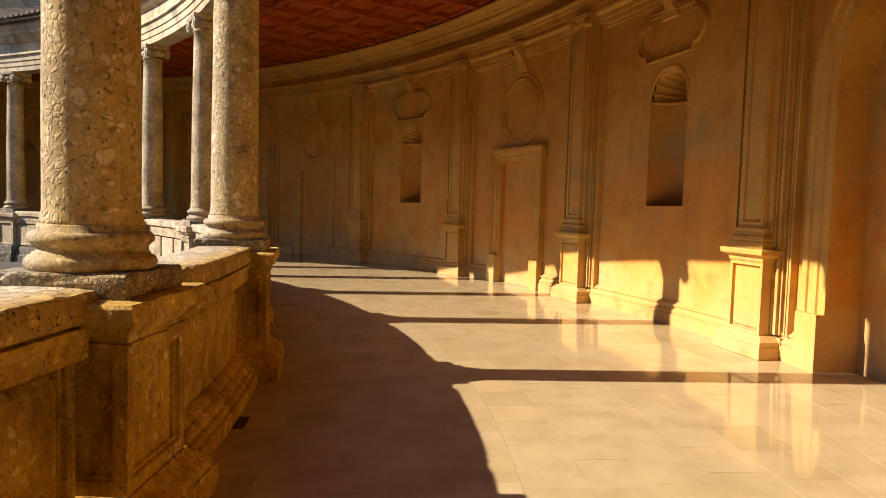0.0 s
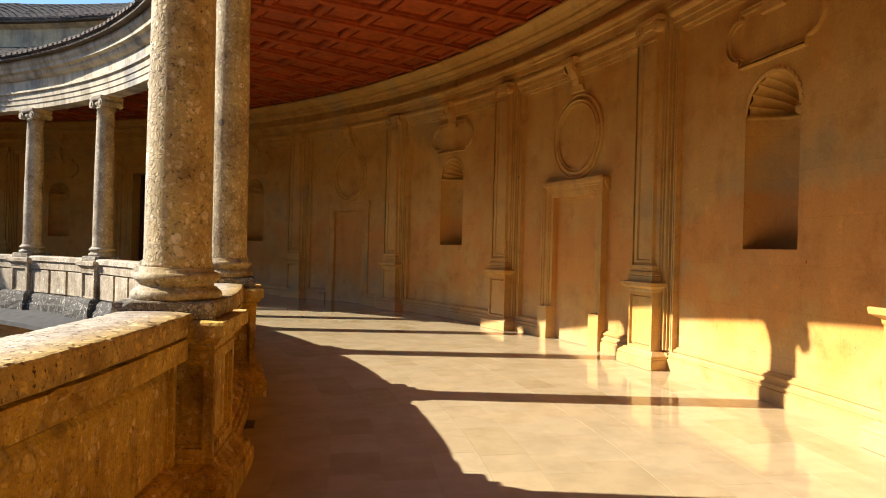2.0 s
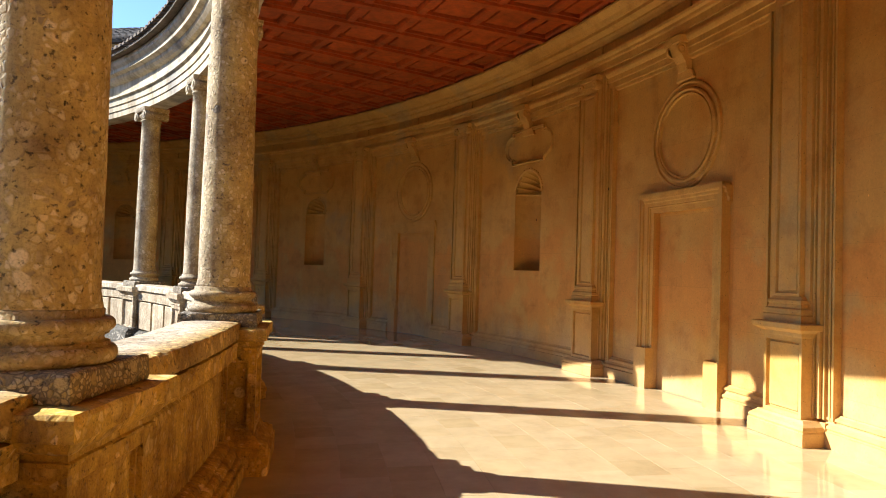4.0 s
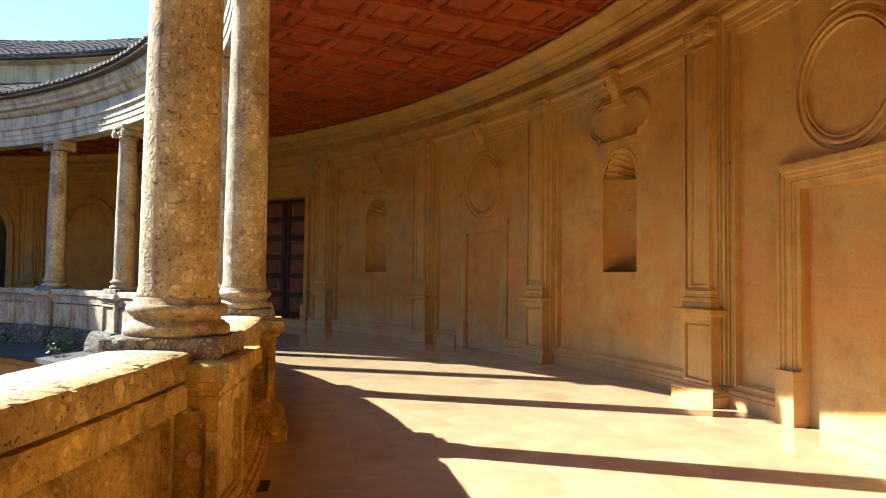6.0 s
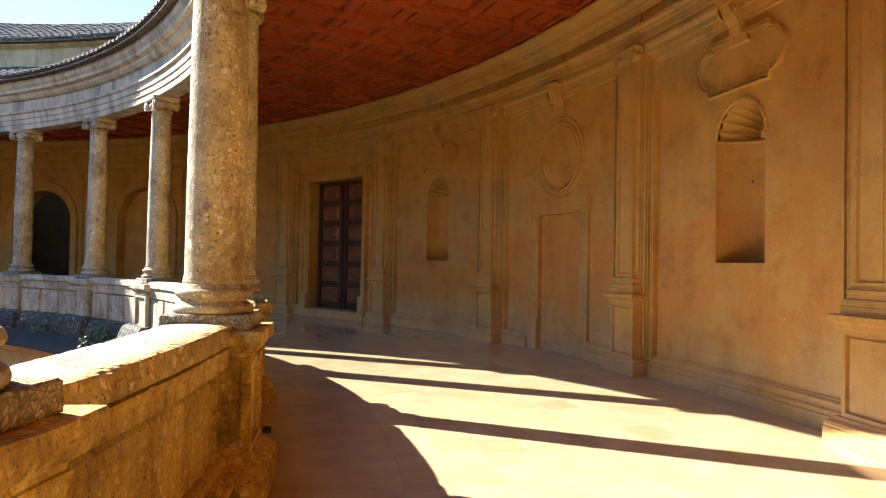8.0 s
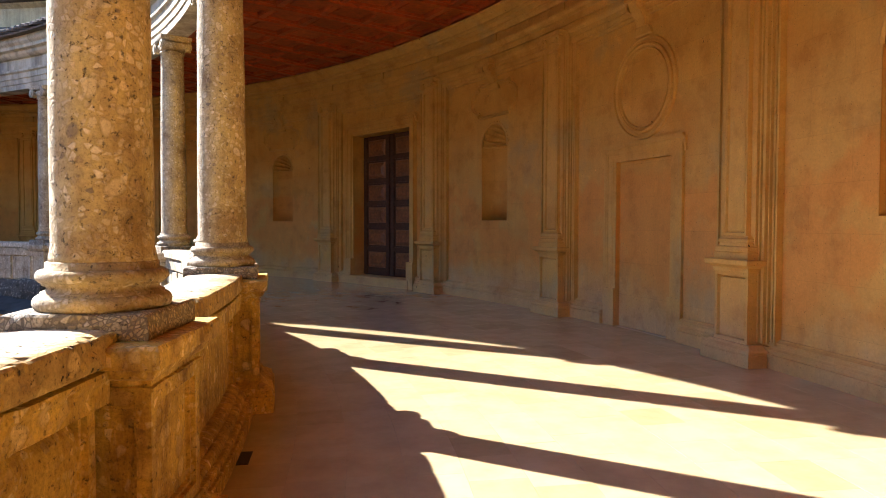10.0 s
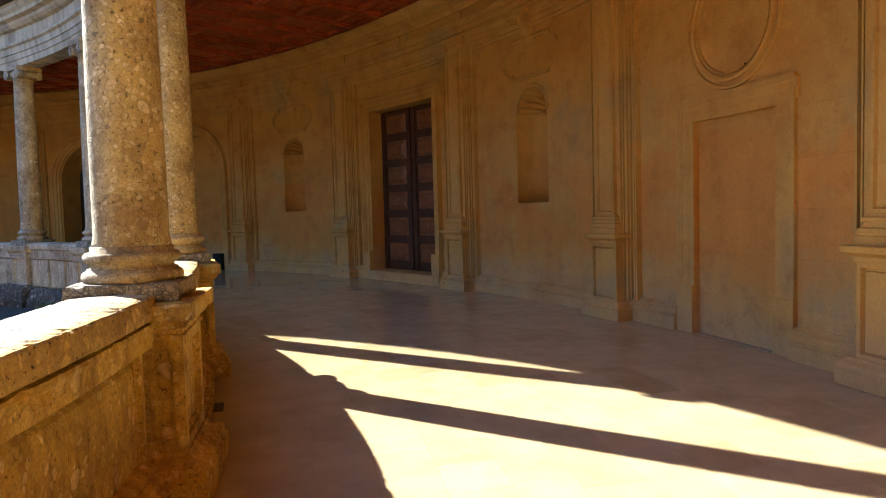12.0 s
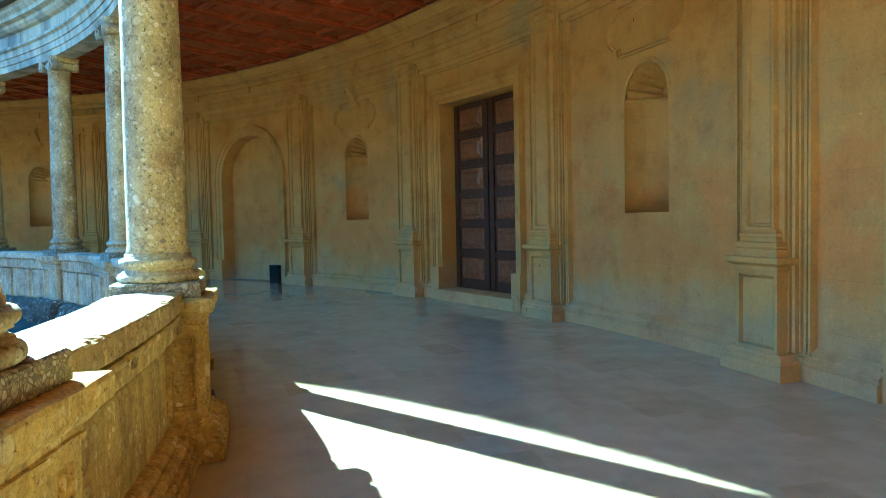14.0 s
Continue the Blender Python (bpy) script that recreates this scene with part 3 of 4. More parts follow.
def column():
    ob = base_at("column", R_COL, 0, TOP, "weathered pebbly conglomerate column on its pedestal", "column", "columns round the court")
    part("plinth", chipped(worn(loft([(-SEAT, -0.30, 0.30, 0.30), (-0.02, -0.302, 0.302, 0.302), (0.02, -0.30, 0.30, 0.30), (0.052, -0.298, 0.298, 0.298), (0.062, -0.288, 0.288, 0.288)]), 0.003, 8, 10)), M_PLINTH, ob)
    prof = [(0.262, 0.058), (0.275, 0.070), (0.281, 0.086), (0.281, 0.097), (0.275, 0.112), (0.264, 0.123), (0.250, 0.125), (0.250, 0.137), (0.238, 0.139), (0.229, 0.147), (0.227, 0.156), (0.232, 0.166), (0.246, 0.168), (0.246, 0.178), (0.255, 0.180),
            (0.266, 0.191), (0.269, 0.203), (0.266, 0.217), (0.256, 0.229), (0.243, 0.233), (0.229, 0.234), (0.229, 0.262), (0.218, 0.268)]
    part("base", roughen(roughen(lathe(prof, 72), 0.002, 7, 3), 0.001, 30, 6), M_BASE, ob, smooth=True)
    shaft = [(0.219, 0.262), (0.216, 0.285), (0.208, 0.33)] + [(0.208 - 0.030 * (i / 12) ** 1.8, 0.34 + 2.93 * i / 12) for i in range(1, 13)] + [(0.196, 3.275), (0.198, 3.30), (0.185, 3.31)]
    part("shaft", roughen(lathe(shaft, 48), 0.004, 7, 5), M_COLUMN, ob, smooth=True)
    cap = lathe([(0.178, 3.30), (0.185, 3.33), (0.215, 3.36), (0.225, 3.40), (0.20, 3.43), (0.2, 3.46)], 32)
    join(cap, loft([(3.455, -0.23, 0.23, 0.25), (3.475, -0.245, 0.245, 0.265), (3.50, -0.25, 0.25, 0.27), (3.54, -0.25, 0.25, 0.27)]))
    capital = part("capital", cap, M_COLUMN, ob, "carved stone capital with scrolls", smooth=True)
    for s in (-1, 1):
        vol = bmesh.new()
        for x0, x1, r in ((-0.235, -0.15, 0.088), (-0.15, 0.15, 0.066), (0.15, 0.235, 0.088), (-0.25, -0.235, 0.05), (0.235, 0.25, 0.05)):
            rows = [[vol.verts.new((x, s * 0.212 + r * math.cos(2 * math.pi * i / 20), 3.385 + r * math.sin(2 * math.pi * i / 20))) for i in range(20)] for x in (x0, x1)]
            for i in range(20):
                j = (i + 1) % 20
                vol.faces.new((rows[0][i], rows[0][j], rows[1][j], rows[1][i]))
            vol.faces.new(rows[0][::-1])
            vol.faces.new(rows[1])
        part("volute", vol, M_COLUMN, capital)
    return ob


def chipped(bm, amount=0.05, scale=9.0, cut=0.18, seed=0.0):
    """Breaks small flakes out of the sharp upright and level edges of a finely cut block."""
    for v in bm.verts:
        sharp = max((e.calc_face_angle(0.0) for e in v.link_edges if len(e.link_faces) == 2), default=0.0)
        if sharp > 0.45:
            c = noise.noise(v.co * scale + Vector((seed, 0, seed))) - cut
            if c > 0:
                v.co -= v.normal * min(c * amount, 0.022)
    return bm


def pedestal():
    z = floor_z(R_COL)
    ob = base_at("pedestal", R_COL, 0, z, "worn conglomerate pedestal with sunk panels", "pedestal", "pedestals of the parapet")
    h = TOP - SEAT - z
    foot = [(0, -0.44, 0.44, 0.475), (0.15, -0.44, 0.44, 0.475), (0.155, -0.425, 0.425, 0.46), (0.17, -0.425, 0.425, 0.46), (0.20, -0.415, 0.415, 0.445), (0.215, -0.385, 0.385, 0.415), (0.225, -0.385, 0.385, 0.415), (0.25, -0.345, 0.345, 0.36), (0.262, -0.33, 0.33, 0.335), (0.285, -0.325, 0.325, 0.325)]
    part("base_block", chipped(worn(loft(foot), 0.004, 7, 11)), M_PARAPET, ob)
    part("court_base", worn(loft([(-0.35, -0.55, -0.30, 0.56), (0.0, -0.55, -0.30, 0.56), (0.16, -0.52, -0.30, 0.53), (0.28, -0.48, -0.30, 0.50), (0.34, -0.42, -0.30, 0.44)]), 0.03, 6, 5), M_MOSS, ob, "dark lichen-speckled base stone")
    die = loft([(0.285, -0.312, 0.312, 0.312), (h - 0.20, -0.312, 0.312, 0.312)])
    for axis in ("x", "y"):
        die.normal_update()
        faces = [f for f in die.faces if abs(f.normal.x if axis == "x" else f.normal.y) > 0.9 and f.calc_area() > 0.2]
        for thick, depth in ((0.085, 0.0), (0.004, -0.022), (0.022, 0.0), (0.006, -0.02), (0.012, 0.0)):
            bmesh.ops.inset_individual(die, faces=faces, thickness=thick, depth=depth)
    part("die", die, M_PARAPET, ob)
    cap = [(h - 0.20, -0.325, 0.325, 0.325), (h - 0.185, -0.325, 0.325, 0.325), (h - 0.18, -0.312, 0.312, 0.312), (h - 0.155, -0.312, 0.312, 0.315), (h - 0.15, -0.33, 0.33, 0.345), (h - 0.135, -0.345, 0.345, 0.38), (h - 0.112, -0.358, 0.358, 0.392),
           (h - 0.10, -0.362, 0.362, 0.396), (h - 0.095, -0.385, 0.385, 0.42), (h - 0.02, -0.388, 0.388, 0.424), (h - 0.002, -0.38, 0.38, 0.415)]
    part("cap", chipped(worn(loft(cap), 0.004, 7, 11), 0.04, 7.0, 0.15), M_PARAPET, ob, "worn moulded stone cap")
    return ob


col0, ped0 = column(), pedestal()
for i in range(1, 32):
    copy_thing(col0, ring_pose(R_COL, i * BAY, TOP))
    copy_thing(ped0, ring_pose(R_COL, i * BAY, floor_z(R_COL)))


def parapet():
    """One bay of solid parapet between two pedestals, centred on bearing 0 and placed from the centre of the court."""
    ob = tagged(new("parapet"), "weathered conglomerate parapet with sunk panels and worn coping", "parapet", "parapet round the court")
    z = floor_z(R_COL)
    gap, near = math.degrees(0.335 / R_COL), math.degrees(0.305 / R_COL)
    d0, d1 = -BAY / 2 + gap, BAY / 2 - gap
    e0, e1 = -BAY / 2 + near, BAY / 2 - near
    cope = ring([(15.26, TOP - 0.13), (15.24, TOP - 0.11), (15.24, TOP - 0.02), (15.26, TOP - 0.002), (15.34, TOP + 0.003), (15.42, TOP + 0.005), (15.50, TOP + 0.005), (15.57, TOP + 0.004), (15.63, TOP + 0.002), (15.675, TOP), (15.692, TOP - 0.004), (15.70, TOP - 0.014), (15.704, TOP - 0.04), (15.708, TOP - 0.085), (15.708, TOP - 0.122), (15.70, TOP - 0.13), (15.66, TOP - 0.132), (15.66, TOP - 0.14)], e0, e1, 0.075)
    roughen(cope, 0.0025, 4.0)
    roughen(cope, 0.002, 26.0, 4.0)
    for v in cope.verts:
        r = math.hypot(v.co.x, v.co.y)
        if r > 15.665 and v.co.z > TOP - 0.05:
            c = max(0.0, noise.noise(v.co * 5.0) - 0.30) * 0.05 + max(0.0, noise.noise(v.co * 17.0) - 0.20) * 0.03
            v.co.z -= c * 0.8
            v.co.x -= c
        elif v.co.z > TOP - 0.01:
            v.co.z -= max(0.0, noise.noise(v.co * 15.0 + Vector((3, 1, 0))) - 0.30) * 0.02
    part("coping", cope, M_COPING, ob, "coping stone with broken edges, sunlit paleness painted in")
    frieze = ring([(15.40, TOP - 0.298), (15.60, TOP - 0.296), (15.61, TOP - 0.292), (15.668, TOP - 0.292), (15.685, TOP - 0.283), (15.687, TOP - 0.238), (15.687, TOP - 0.198), (15.695, TOP - 0.186), (15.702, TOP - 0.166), (15.698, TOP - 0.150), (15.66, TOP - 0.146), (15.66, TOP - 0.136), (15.28, TOP - 0.136), (15.28, TOP - 0.300)], d0, d1, 0.18)
    roughen(frieze, 0.0025, 9.0, 1.0)
    for v in frieze.verts:
        if math.hypot(v.co.x, v.co.y) > 15.66:
            v.co.x -= min(max(0.0, noise.noise(v.co * 12.0 + Vector((0, 5, 0))) - 0.30) * 0.09, 0.025)
    part("frieze", frieze, M_PARAPET, ob)
    part("wall_slab", ring([(15.34, z + 0.2), (15.585, z + 0.2), (15.592, z + 0.30), (15.592, TOP - 0.428), (15.582, TOP - 0.380), (15.56, TOP - 0.350), (15.52, TOP - 0.328), (15.47, TOP - 0.320), (15.42, TOP - 0.318), (15.42, TOP - 0.299), (15.34, TOP - 0.299)], d0, d1, 0.35), M_PARAPET, ob)
    for s in (-1, 1):
        a = s * (BAY / 2 - gap)
        b = a - s * 0.22
        part("border", ring([(15.31, z + 0.24), (15.625, z + 0.24), (15.625, TOP - 0.2915), (15.31, TOP - 0.2915)], min(a, b), max(a, b), 0.55), M_PARAPET, ob)
        c = b - s * 0.075
        part("fillet", ring([(15.50, z + 0.26), (15.60, z + 0.26), (15.60, TOP - 0.296), (15.50, TOP - 0.296)], min(b, c), max(b, c), 0.55), M_PARAPET, ob)
    foot = [(15.2, z - 0.005), (15.79, z - 0.005), (15.79, z + 0.095), (15.78, z + 0.105), (15.76, z + 0.106), (15.76, z + 0.116), (15.768, z + 0.125), (15.768, z + 0.145), (15.755, z + 0.158), (15.73, z + 0.16), (15.73, z + 0.172), (15.715, z + 0.20),
            (15.69, z + 0.212), (15.675, z + 0.213), (15.675, z + 0.224), (15.655, z + 0.245), (15.62, z + 0.262), (15.545, z + 0.27), (15.3, z + 0.25), (15.2, z + 0.1)]
    part("foot_moulding", roughen(ring(foot, d0, d1, 0.35), 0.003, 8), M_PARAPET, ob)
    for a, b in ((-4.0, -1.6), (-1.2, 1.2), (1.6, 4.0)):
        part("court_panel", ring([(15.345, z + 0.32), (15.345, TOP - 0.33), (15.305, TOP - 0.33), (15.295, TOP - 0.34), (15.295, z + 0.33), (15.305, z + 0.32)], a, b, 0.8), M_PARAPET, ob)
    part("court_plinth", roughen(ring([(15.30, z - 0.45), (15.30, z + 0.30), (15.22, z + 0.28), (15.16, z + 0.22), (15.12, z + 0.12), (15.07, z + 0.08), (15.06, z - 0.12), (15.04, z - 0.45)], d0, d1, 0.35), 0.03, 7), M_MOSS, ob, "dark lichen-speckled plinth stone")
    return ob


par0 = parapet()
par0.matrix_basis = pose(0, 0, 0, 0, 0, BAY / 2)
for i in range(1, 32):
    copy_thing(par0, pose(0, 0, 0, 0, 0, (i + 0.5) * BAY))

# small drain holes at the foot of the parapet
drain0 = base_at("floor_drain", 15.81, BAY / 2, floor_z(15.81), "dark rectangular drain hole in the floor beside the parapet", "drain", "drains along the parapet")
part("grating", boxes((-0.06, 0.06, -0.13, 0.13, -0.004, 0.004)), M_IRON, drain0)
for i in range(-2, 6):
    if i:
        copy_thing(drain0, ring_pose(15.81, (i + (0.42 if i == 1 else 0.5)) * BAY, floor_z(15.81)))


# ---- the wall's order: pilasters, niches, blind doorways, roundels ----
def pilaster():
    ob = base_at("pilaster", R_WALL, 0, 0, "carved sandstone pilaster on a panelled pedestal", "pilaster", "pilasters round the wall")
    part("backing", loft([(0.0, -0.10, 0.02, 0.40), (0.22, -0.10, 0.02, 0.40), (0.221, -0.055, 0.02, 0.39), (4.40, -0.055, 0.02, 0.39)]), M_TRIM, ob)
    for s in (-1, 1):
        for name, y0, y1, x in (("inner_fillet", 0.268, 0.288, -0.135), ("fillet", 0.302, 0.342, -0.12), ("rib", 0.354, 0.372, -0.09), ("outer_fillet", 0.405, 0.425, -0.075), ("edge_fillet", 0.452, 0.478, -0.085)):
            part(name, boxes((x, 0.0 if y0 > 0.4 else -0.05, min(s * y0, s * y1), max(s * y0, s * y1), 0.25, 4.40 if y0 > 0.35 else 4.62)), M_TRIM, ob)
    part("inner_strip", loft([(0.22, -0.158, -0.05, 0.255), (4.62, -0.158, -0.05, 0.255)]), M_TRIM, ob)
    part("base_block", loft([(0, -0.335, -0.08, 0.40), (0.12, -0.335, -0.08, 0.40), (0.13, -0.325, -0.08, 0.39), (0.15, -0.33, -0.08, 0.395), (0.175, -0.32, -0.08, 0.385), (0.20, -0.285, -0.08, 0.35), (0.225, -0.27, -0.08, 0.32)]), M_TRIM, ob)
    die = loft([(0.225, -0.25, -0.08, 0.27), (0.985, -0.25, -0.08, 0.27)])
    panelled(die, 0.055, 0.04)
    part("pedestal_die", die, M_TRIM, ob)
    part("pedestal_cap", loft([(0.985, -0.258, -0.08, 0.278), (1.0, -0.265, -0.08, 0.285), (1.03, -0.268, -0.08, 0.29), (1.05, -0.30, -0.08, 0.325), (1.065, -0.33, -0.08, 0.352), (1.11, -0.335, -0.08, 0.358), (1.12, -0.33, -0.08, 0.35)]), M_TRIM, ob)
    part("base", loft([(1.12, -0.265, -0.08, 0.275), (1.19, -0.265, -0.08, 0.275), (1.20, -0.255, -0.08, 0.262), (1.215, -0.262, -0.08, 0.27), (1.25, -0.255, -0.08, 0.262), (1.265, -0.235, -0.08, 0.24), (1.30, -0.228, -0.08, 0.228), (1.31, -0.24, -0.08, 0.24), (1.335, -0.238, -0.08, 0.238), (1.35, -0.22, -0.08, 0.22), (1.375, -0.205, -0.08, 0.205)]), M_TRIM, ob)
    shaft = loft([(1.375, -0.215, -0.08, 0.185), (4.34, -0.21, -0.08, 0.172)])
    panelled(shaft, 0.04, 0.026)
    part("shaft", shaft, M_TRIM, ob)
    cap = loft([(4.34, -0.20, -0.08, 0.18), (4.36, -0.20, -0.08, 0.18), (4.37, -0.19, -0.08, 0.17), (4.46, -0.20, -0.08, 0.175), (4.47, -0.225, -0.08, 0.215), (4.55, -0.23, -0.08, 0.22), (4.56, -0.25, -0.08, 0.25), (4.62, -0.255, -0.08, 0.255)])
    capital = part("capital", cap, M_TRIM, ob)
    for s in (-1, 1):
        vol = bmesh.new()
        rows = [[vol.verts.new((x, s * 0.185 + r * math.cos(2 * math.pi * i / 16), 4.48 + r * math.sin(2 * math.pi * i / 16))) for i in range(16)] for x, r in ((-0.09, 0.075), (-0.255, 0.075), (-0.262, 0.05), (-0.255, 0.03), (-0.27, 0.02))]
        for A, B in zip(rows, rows[1:]):
            for i in range(16):
                j = (i + 1) % 16
                vol.faces.new((A[i], A[j], B[j], B[i]))
        vol.faces.new(rows[-1])
        bmesh.ops.recalc_face_normals(vol, faces=vol.faces)
        part("volute", vol, M_TRIM, capital)
    return ob


pil0 = pilaster()
for i in range(1, 32):
    copy_thing(pil0, ring_pose(R_WALL, i * BAY, 0))

BAND = [(0.005, 4.34), (-0.045, 4.34), (-0.045, 4.385), (-0.075, 4.39), (-0.075, 4.47), (-0.10, 4.475), (-0.10, 4.545), (-0.125, 4.56), (-0.145, 4.59), (-0.15, 4.622), (0.005, 4.622)]
SKIRT = [(0.005, -0.06), (-0.10, -0.06), (-0.10, 0.145), (-0.08, 0.15), (-0.08, 0.165), (-0.088, 0.175), (-0.088, 0.195), (-0.06, 0.215), (-0.05, 0.235), (-0.05, 0.25), (-0.065, 0.255), (-0.065, 0.275), (-0.03, 0.295), (-0.02, 0.31), (0.005, 0.31)]


def band_and_skirt(kind, deg):
    """Architrave band under the cornice and moulded skirting between two pilasters."""
    half = BAYLEN / 2 - 0.37
    b = tagged(obj("trim", bent(arc_moulding(-half - 0.035, half + 0.035, BAND)), M_TRIM), "moulded stone band below the cornice", "trim", kind="structure")
    b.matrix_basis = pose(0, 0, 0, 0, 0, deg)
    gap = {"niche": 0, "blind": 0.867, "door": 1.357, "arch": 1.417, "open": 1.417}[kind]
    for a, c in (((-half, half),) if not gap else ((-half, -gap), (gap, half))):
        if abs(c - a) < 0.05:
            continue
        s = tagged(obj("baseboard", bent(arc_moulding(a, c, SKIRT)), M_TRIM), "moulded stone skirting at the foot of the wall", "skirting", kind="structure")
        s.matrix_basis = pose(0, 0, 0, 0, 0, deg)


for i in range(32):
    band_and_skirt(bay_kind(i), (i + 0.5) * BAY)


def bracket(ob, part_name="bracket"):
    bm = loft([(4.08, -0.03, 0.0, 0.17), (4.10, -0.045, 0.0, 0.18), (4.13, -0.045, 0.0, 0.165), (4.20, -0.05, 0.0, 0.13), (4.205, -0.075, 0.0, 0.09), (4.30, -0.10, 0.0, 0.095), (4.38, -0.16, 0.0, 0.10), (4.50, -0.21, 0.0, 0.105), (4.53, -0.22, 0.0, 0.11), (4.535, -0.24, 0.0, 0.15), (4.62, -0.245, 0.0, 0.155)])
    block = part(part_name, bm, M_TRIM, ob, "scrolled stone bracket")
    for s in (-1, 1):
        vol = bmesh.new()
        rows = [[vol.verts.new((-0.17 + r * math.cos(2 * math.pi * i / 14), y, 4.46 + r * math.sin(2 * math.pi * i / 14))) for i in range(14)] for y, r in ((s * 0.08, 0.075), (s * 0.125, 0.075), (s * 0.126, 0.05), (s * 0.115, 0.045), (s * 0.135, 0.02))]
        for A, B in zip(rows, rows[1:]):
            for i in range(14):
                j = (i + 1) % 14
                vol.faces.new((A[i], A[j], B[j], B[i]))
        vol.faces.new(rows[-1])
        bmesh.ops.recalc_face_normals(vol, faces=vol.faces)
        part("scroll", vol, M_TRIM, block)


def niche():
    ob = base_at("niche", R_WALL, BAY / 2, 1.57, "round-headed wall niche with a carved shell hood", "niche", "niches in the wall")
    w, d = 0.42, 0.48
    n = 28
    bm = bmesh.new()
    rows = [[bm.verts.new((d * math.cos(-math.pi / 2 + math.pi * i / n), w * math.sin(-math.pi / 2 + math.pi * i / n), z)) for i in range(n + 1)] for z in (0, 0.48, 0.97, 1.45)]
    for A, B in zip(rows, rows[1:]):
        for i in range(n):
            bm.faces.new((A[i], A[i + 1], B[i + 1], B[i]))
    bm.faces.new(rows[0])
    part("niche_wall", bm, M_WALL, ob, smooth=True)
    sh = bmesh.new()
    nf, nr = 120, 12
    grid = []
    for j in range(nr + 1):
        rho = 0.06 + 0.94 * j / nr
        row = []
        for i in range(nf + 1):
            phi = math.pi * i / nf
            g = rho * math.pi / 2
            flute = abs(math.sin(phi * 10)) ** 0.7
            rr = math.sin(g) * (1 - 0.13 * (1 - flute) * rho * (1 - rho ** 3))
            row.append(sh.verts.new((d * math.cos(g) + 0.12 * flute * math.sin(math.pi * rho * 0.87) - 0.004 * rho, w * rr * math.cos(phi), 1.45 + w * rr * math.sin(phi))))
        grid.append(row)
    for A, B in zip(grid, grid[1:]):
        for i in range(nf):
            sh.faces.new((A[i], A[i + 1], B[i + 1], B[i]))
    bmesh.ops.recalc_face_normals(sh, faces=sh.faces)
    part("shell", sh, M_TRIM, ob, "fluted carved stone shell", smooth=True)
    sill = bmesh.new()
    rows = [[sill.verts.new((d * k * math.cos(-math.pi / 2 + math.pi * i / n), w * k * math.sin(-math.pi / 2 + math.pi * i / n), z)) for i in range(n + 1)] for k, z in ((1.0, 1.43), (0.93, 1.44), (0.93, 1.47), (1.0, 1.48))]
    for A, B in zip(rows, rows[1:]):
        for i in range(n):
            sill.faces.new((A[i], A[i + 1], B[i + 1], B[i]))
    part("hood_moulding", sill, M_TRIM, ob, smooth=True)
    hinge = bmesh.new()
    bmesh.ops.create_uvsphere(hinge, u_segments=14, v_segments=10, radius=0.085, matrix=Matrix.Translation((d - 0.08, 0, 1.52)) @ Matrix.Diagonal((0.9, 1.5, 0.9, 1)))
    part("hinge_scroll", hinge, M_TRIM, ob, smooth=True)
    rim = bmesh.new()
    rows = []
    for i in range(103):
        phi = math.pi * i / 102
        o = 0.442 + 0.022 * abs(math.sin(phi * 17))
        rows.append([rim.verts.new((x, r * math.cos(phi), 1.45 + r * math.sin(phi))) for r, x in ((0.40, 0.0), (0.405, -0.012), (0.43, -0.022), (o, -0.016), (o + 0.004, 0.004))])
    for A, B in zip(rows, rows[1:]):
        for k in range(4):
            rim.faces.new((A[k], B[k], B[k + 1], A[k + 1]))
    bmesh.ops.recalc_face_normals(rim, faces=rim.faces)
    part("scalloped_rim", rim, M_TRIM, ob)
    return ob


def sweep_flat(path, outline, closed=True):
    """A moulding along a closed path of (y, z) on the wall; outline rows of (offset outward, x)."""
    bm = bmesh.new()
    n = len(path)
    rows = []
    for i in range(n):
        p, a, b = Vector(path[i]), Vector(path[i - 1]), Vector(path[(i + 1) % n])
        t = (b - a).normalized()
        nrm = Vector((t.y, -t.x))
        rows.append([bm.verts.new((x, p.x + nrm.x * o, p.y + nrm.y * o)) for o, x in outline])
    m = len(outline)
    for i in range(n if closed else n - 1):
        A, B = rows[i], rows[(i + 1) % n]
        for k in range(m - 1):
            bm.faces.new((A[k], B[k], B[k + 1], A[k + 1]))
    bmesh.ops.recalc_face_normals(bm, faces=bm.faces)
    return bm


def cartouche():
    """Blank tablet above a niche, with rounded shouldered ends, under a bracket."""
    ob = base_at("wall_tablet", R_WALL, BAY / 2, 0, "blank carved stone tablet with rounded ends and a scrolled bracket above", "wall tablet", "tablets above the niches")
    hw, zc, hh = 0.50, 3.90, 0.30
    path = []
    for s in (1, -1):
        for k in range(13):
            a = -math.pi / 2 + math.pi * k / 12
            path.append((s * (hw + 0.22 * math.cos(a)), zc + s * 0.22 * math.sin(a)))
        path.append((s * (hw), zc + s * 0.22))
        path.append((s * (hw), zc + s * hh))
        path.append((-s * (hw), zc + s * hh))
        path.append((-s * (hw), zc + s * 0.22))
    part("tablet_moulding", local(sweep_flat(path, [(-0.03, 0), (-0.027, -0.0288), (-0.008, -0.0324), (-0.004, -0.0072), (0.012, -0.0072), (0.016, -0.0504), (0.034, -0.0468), (0.038, 0)])), M_TRIM, ob)
    bracket(ob)
    return ob


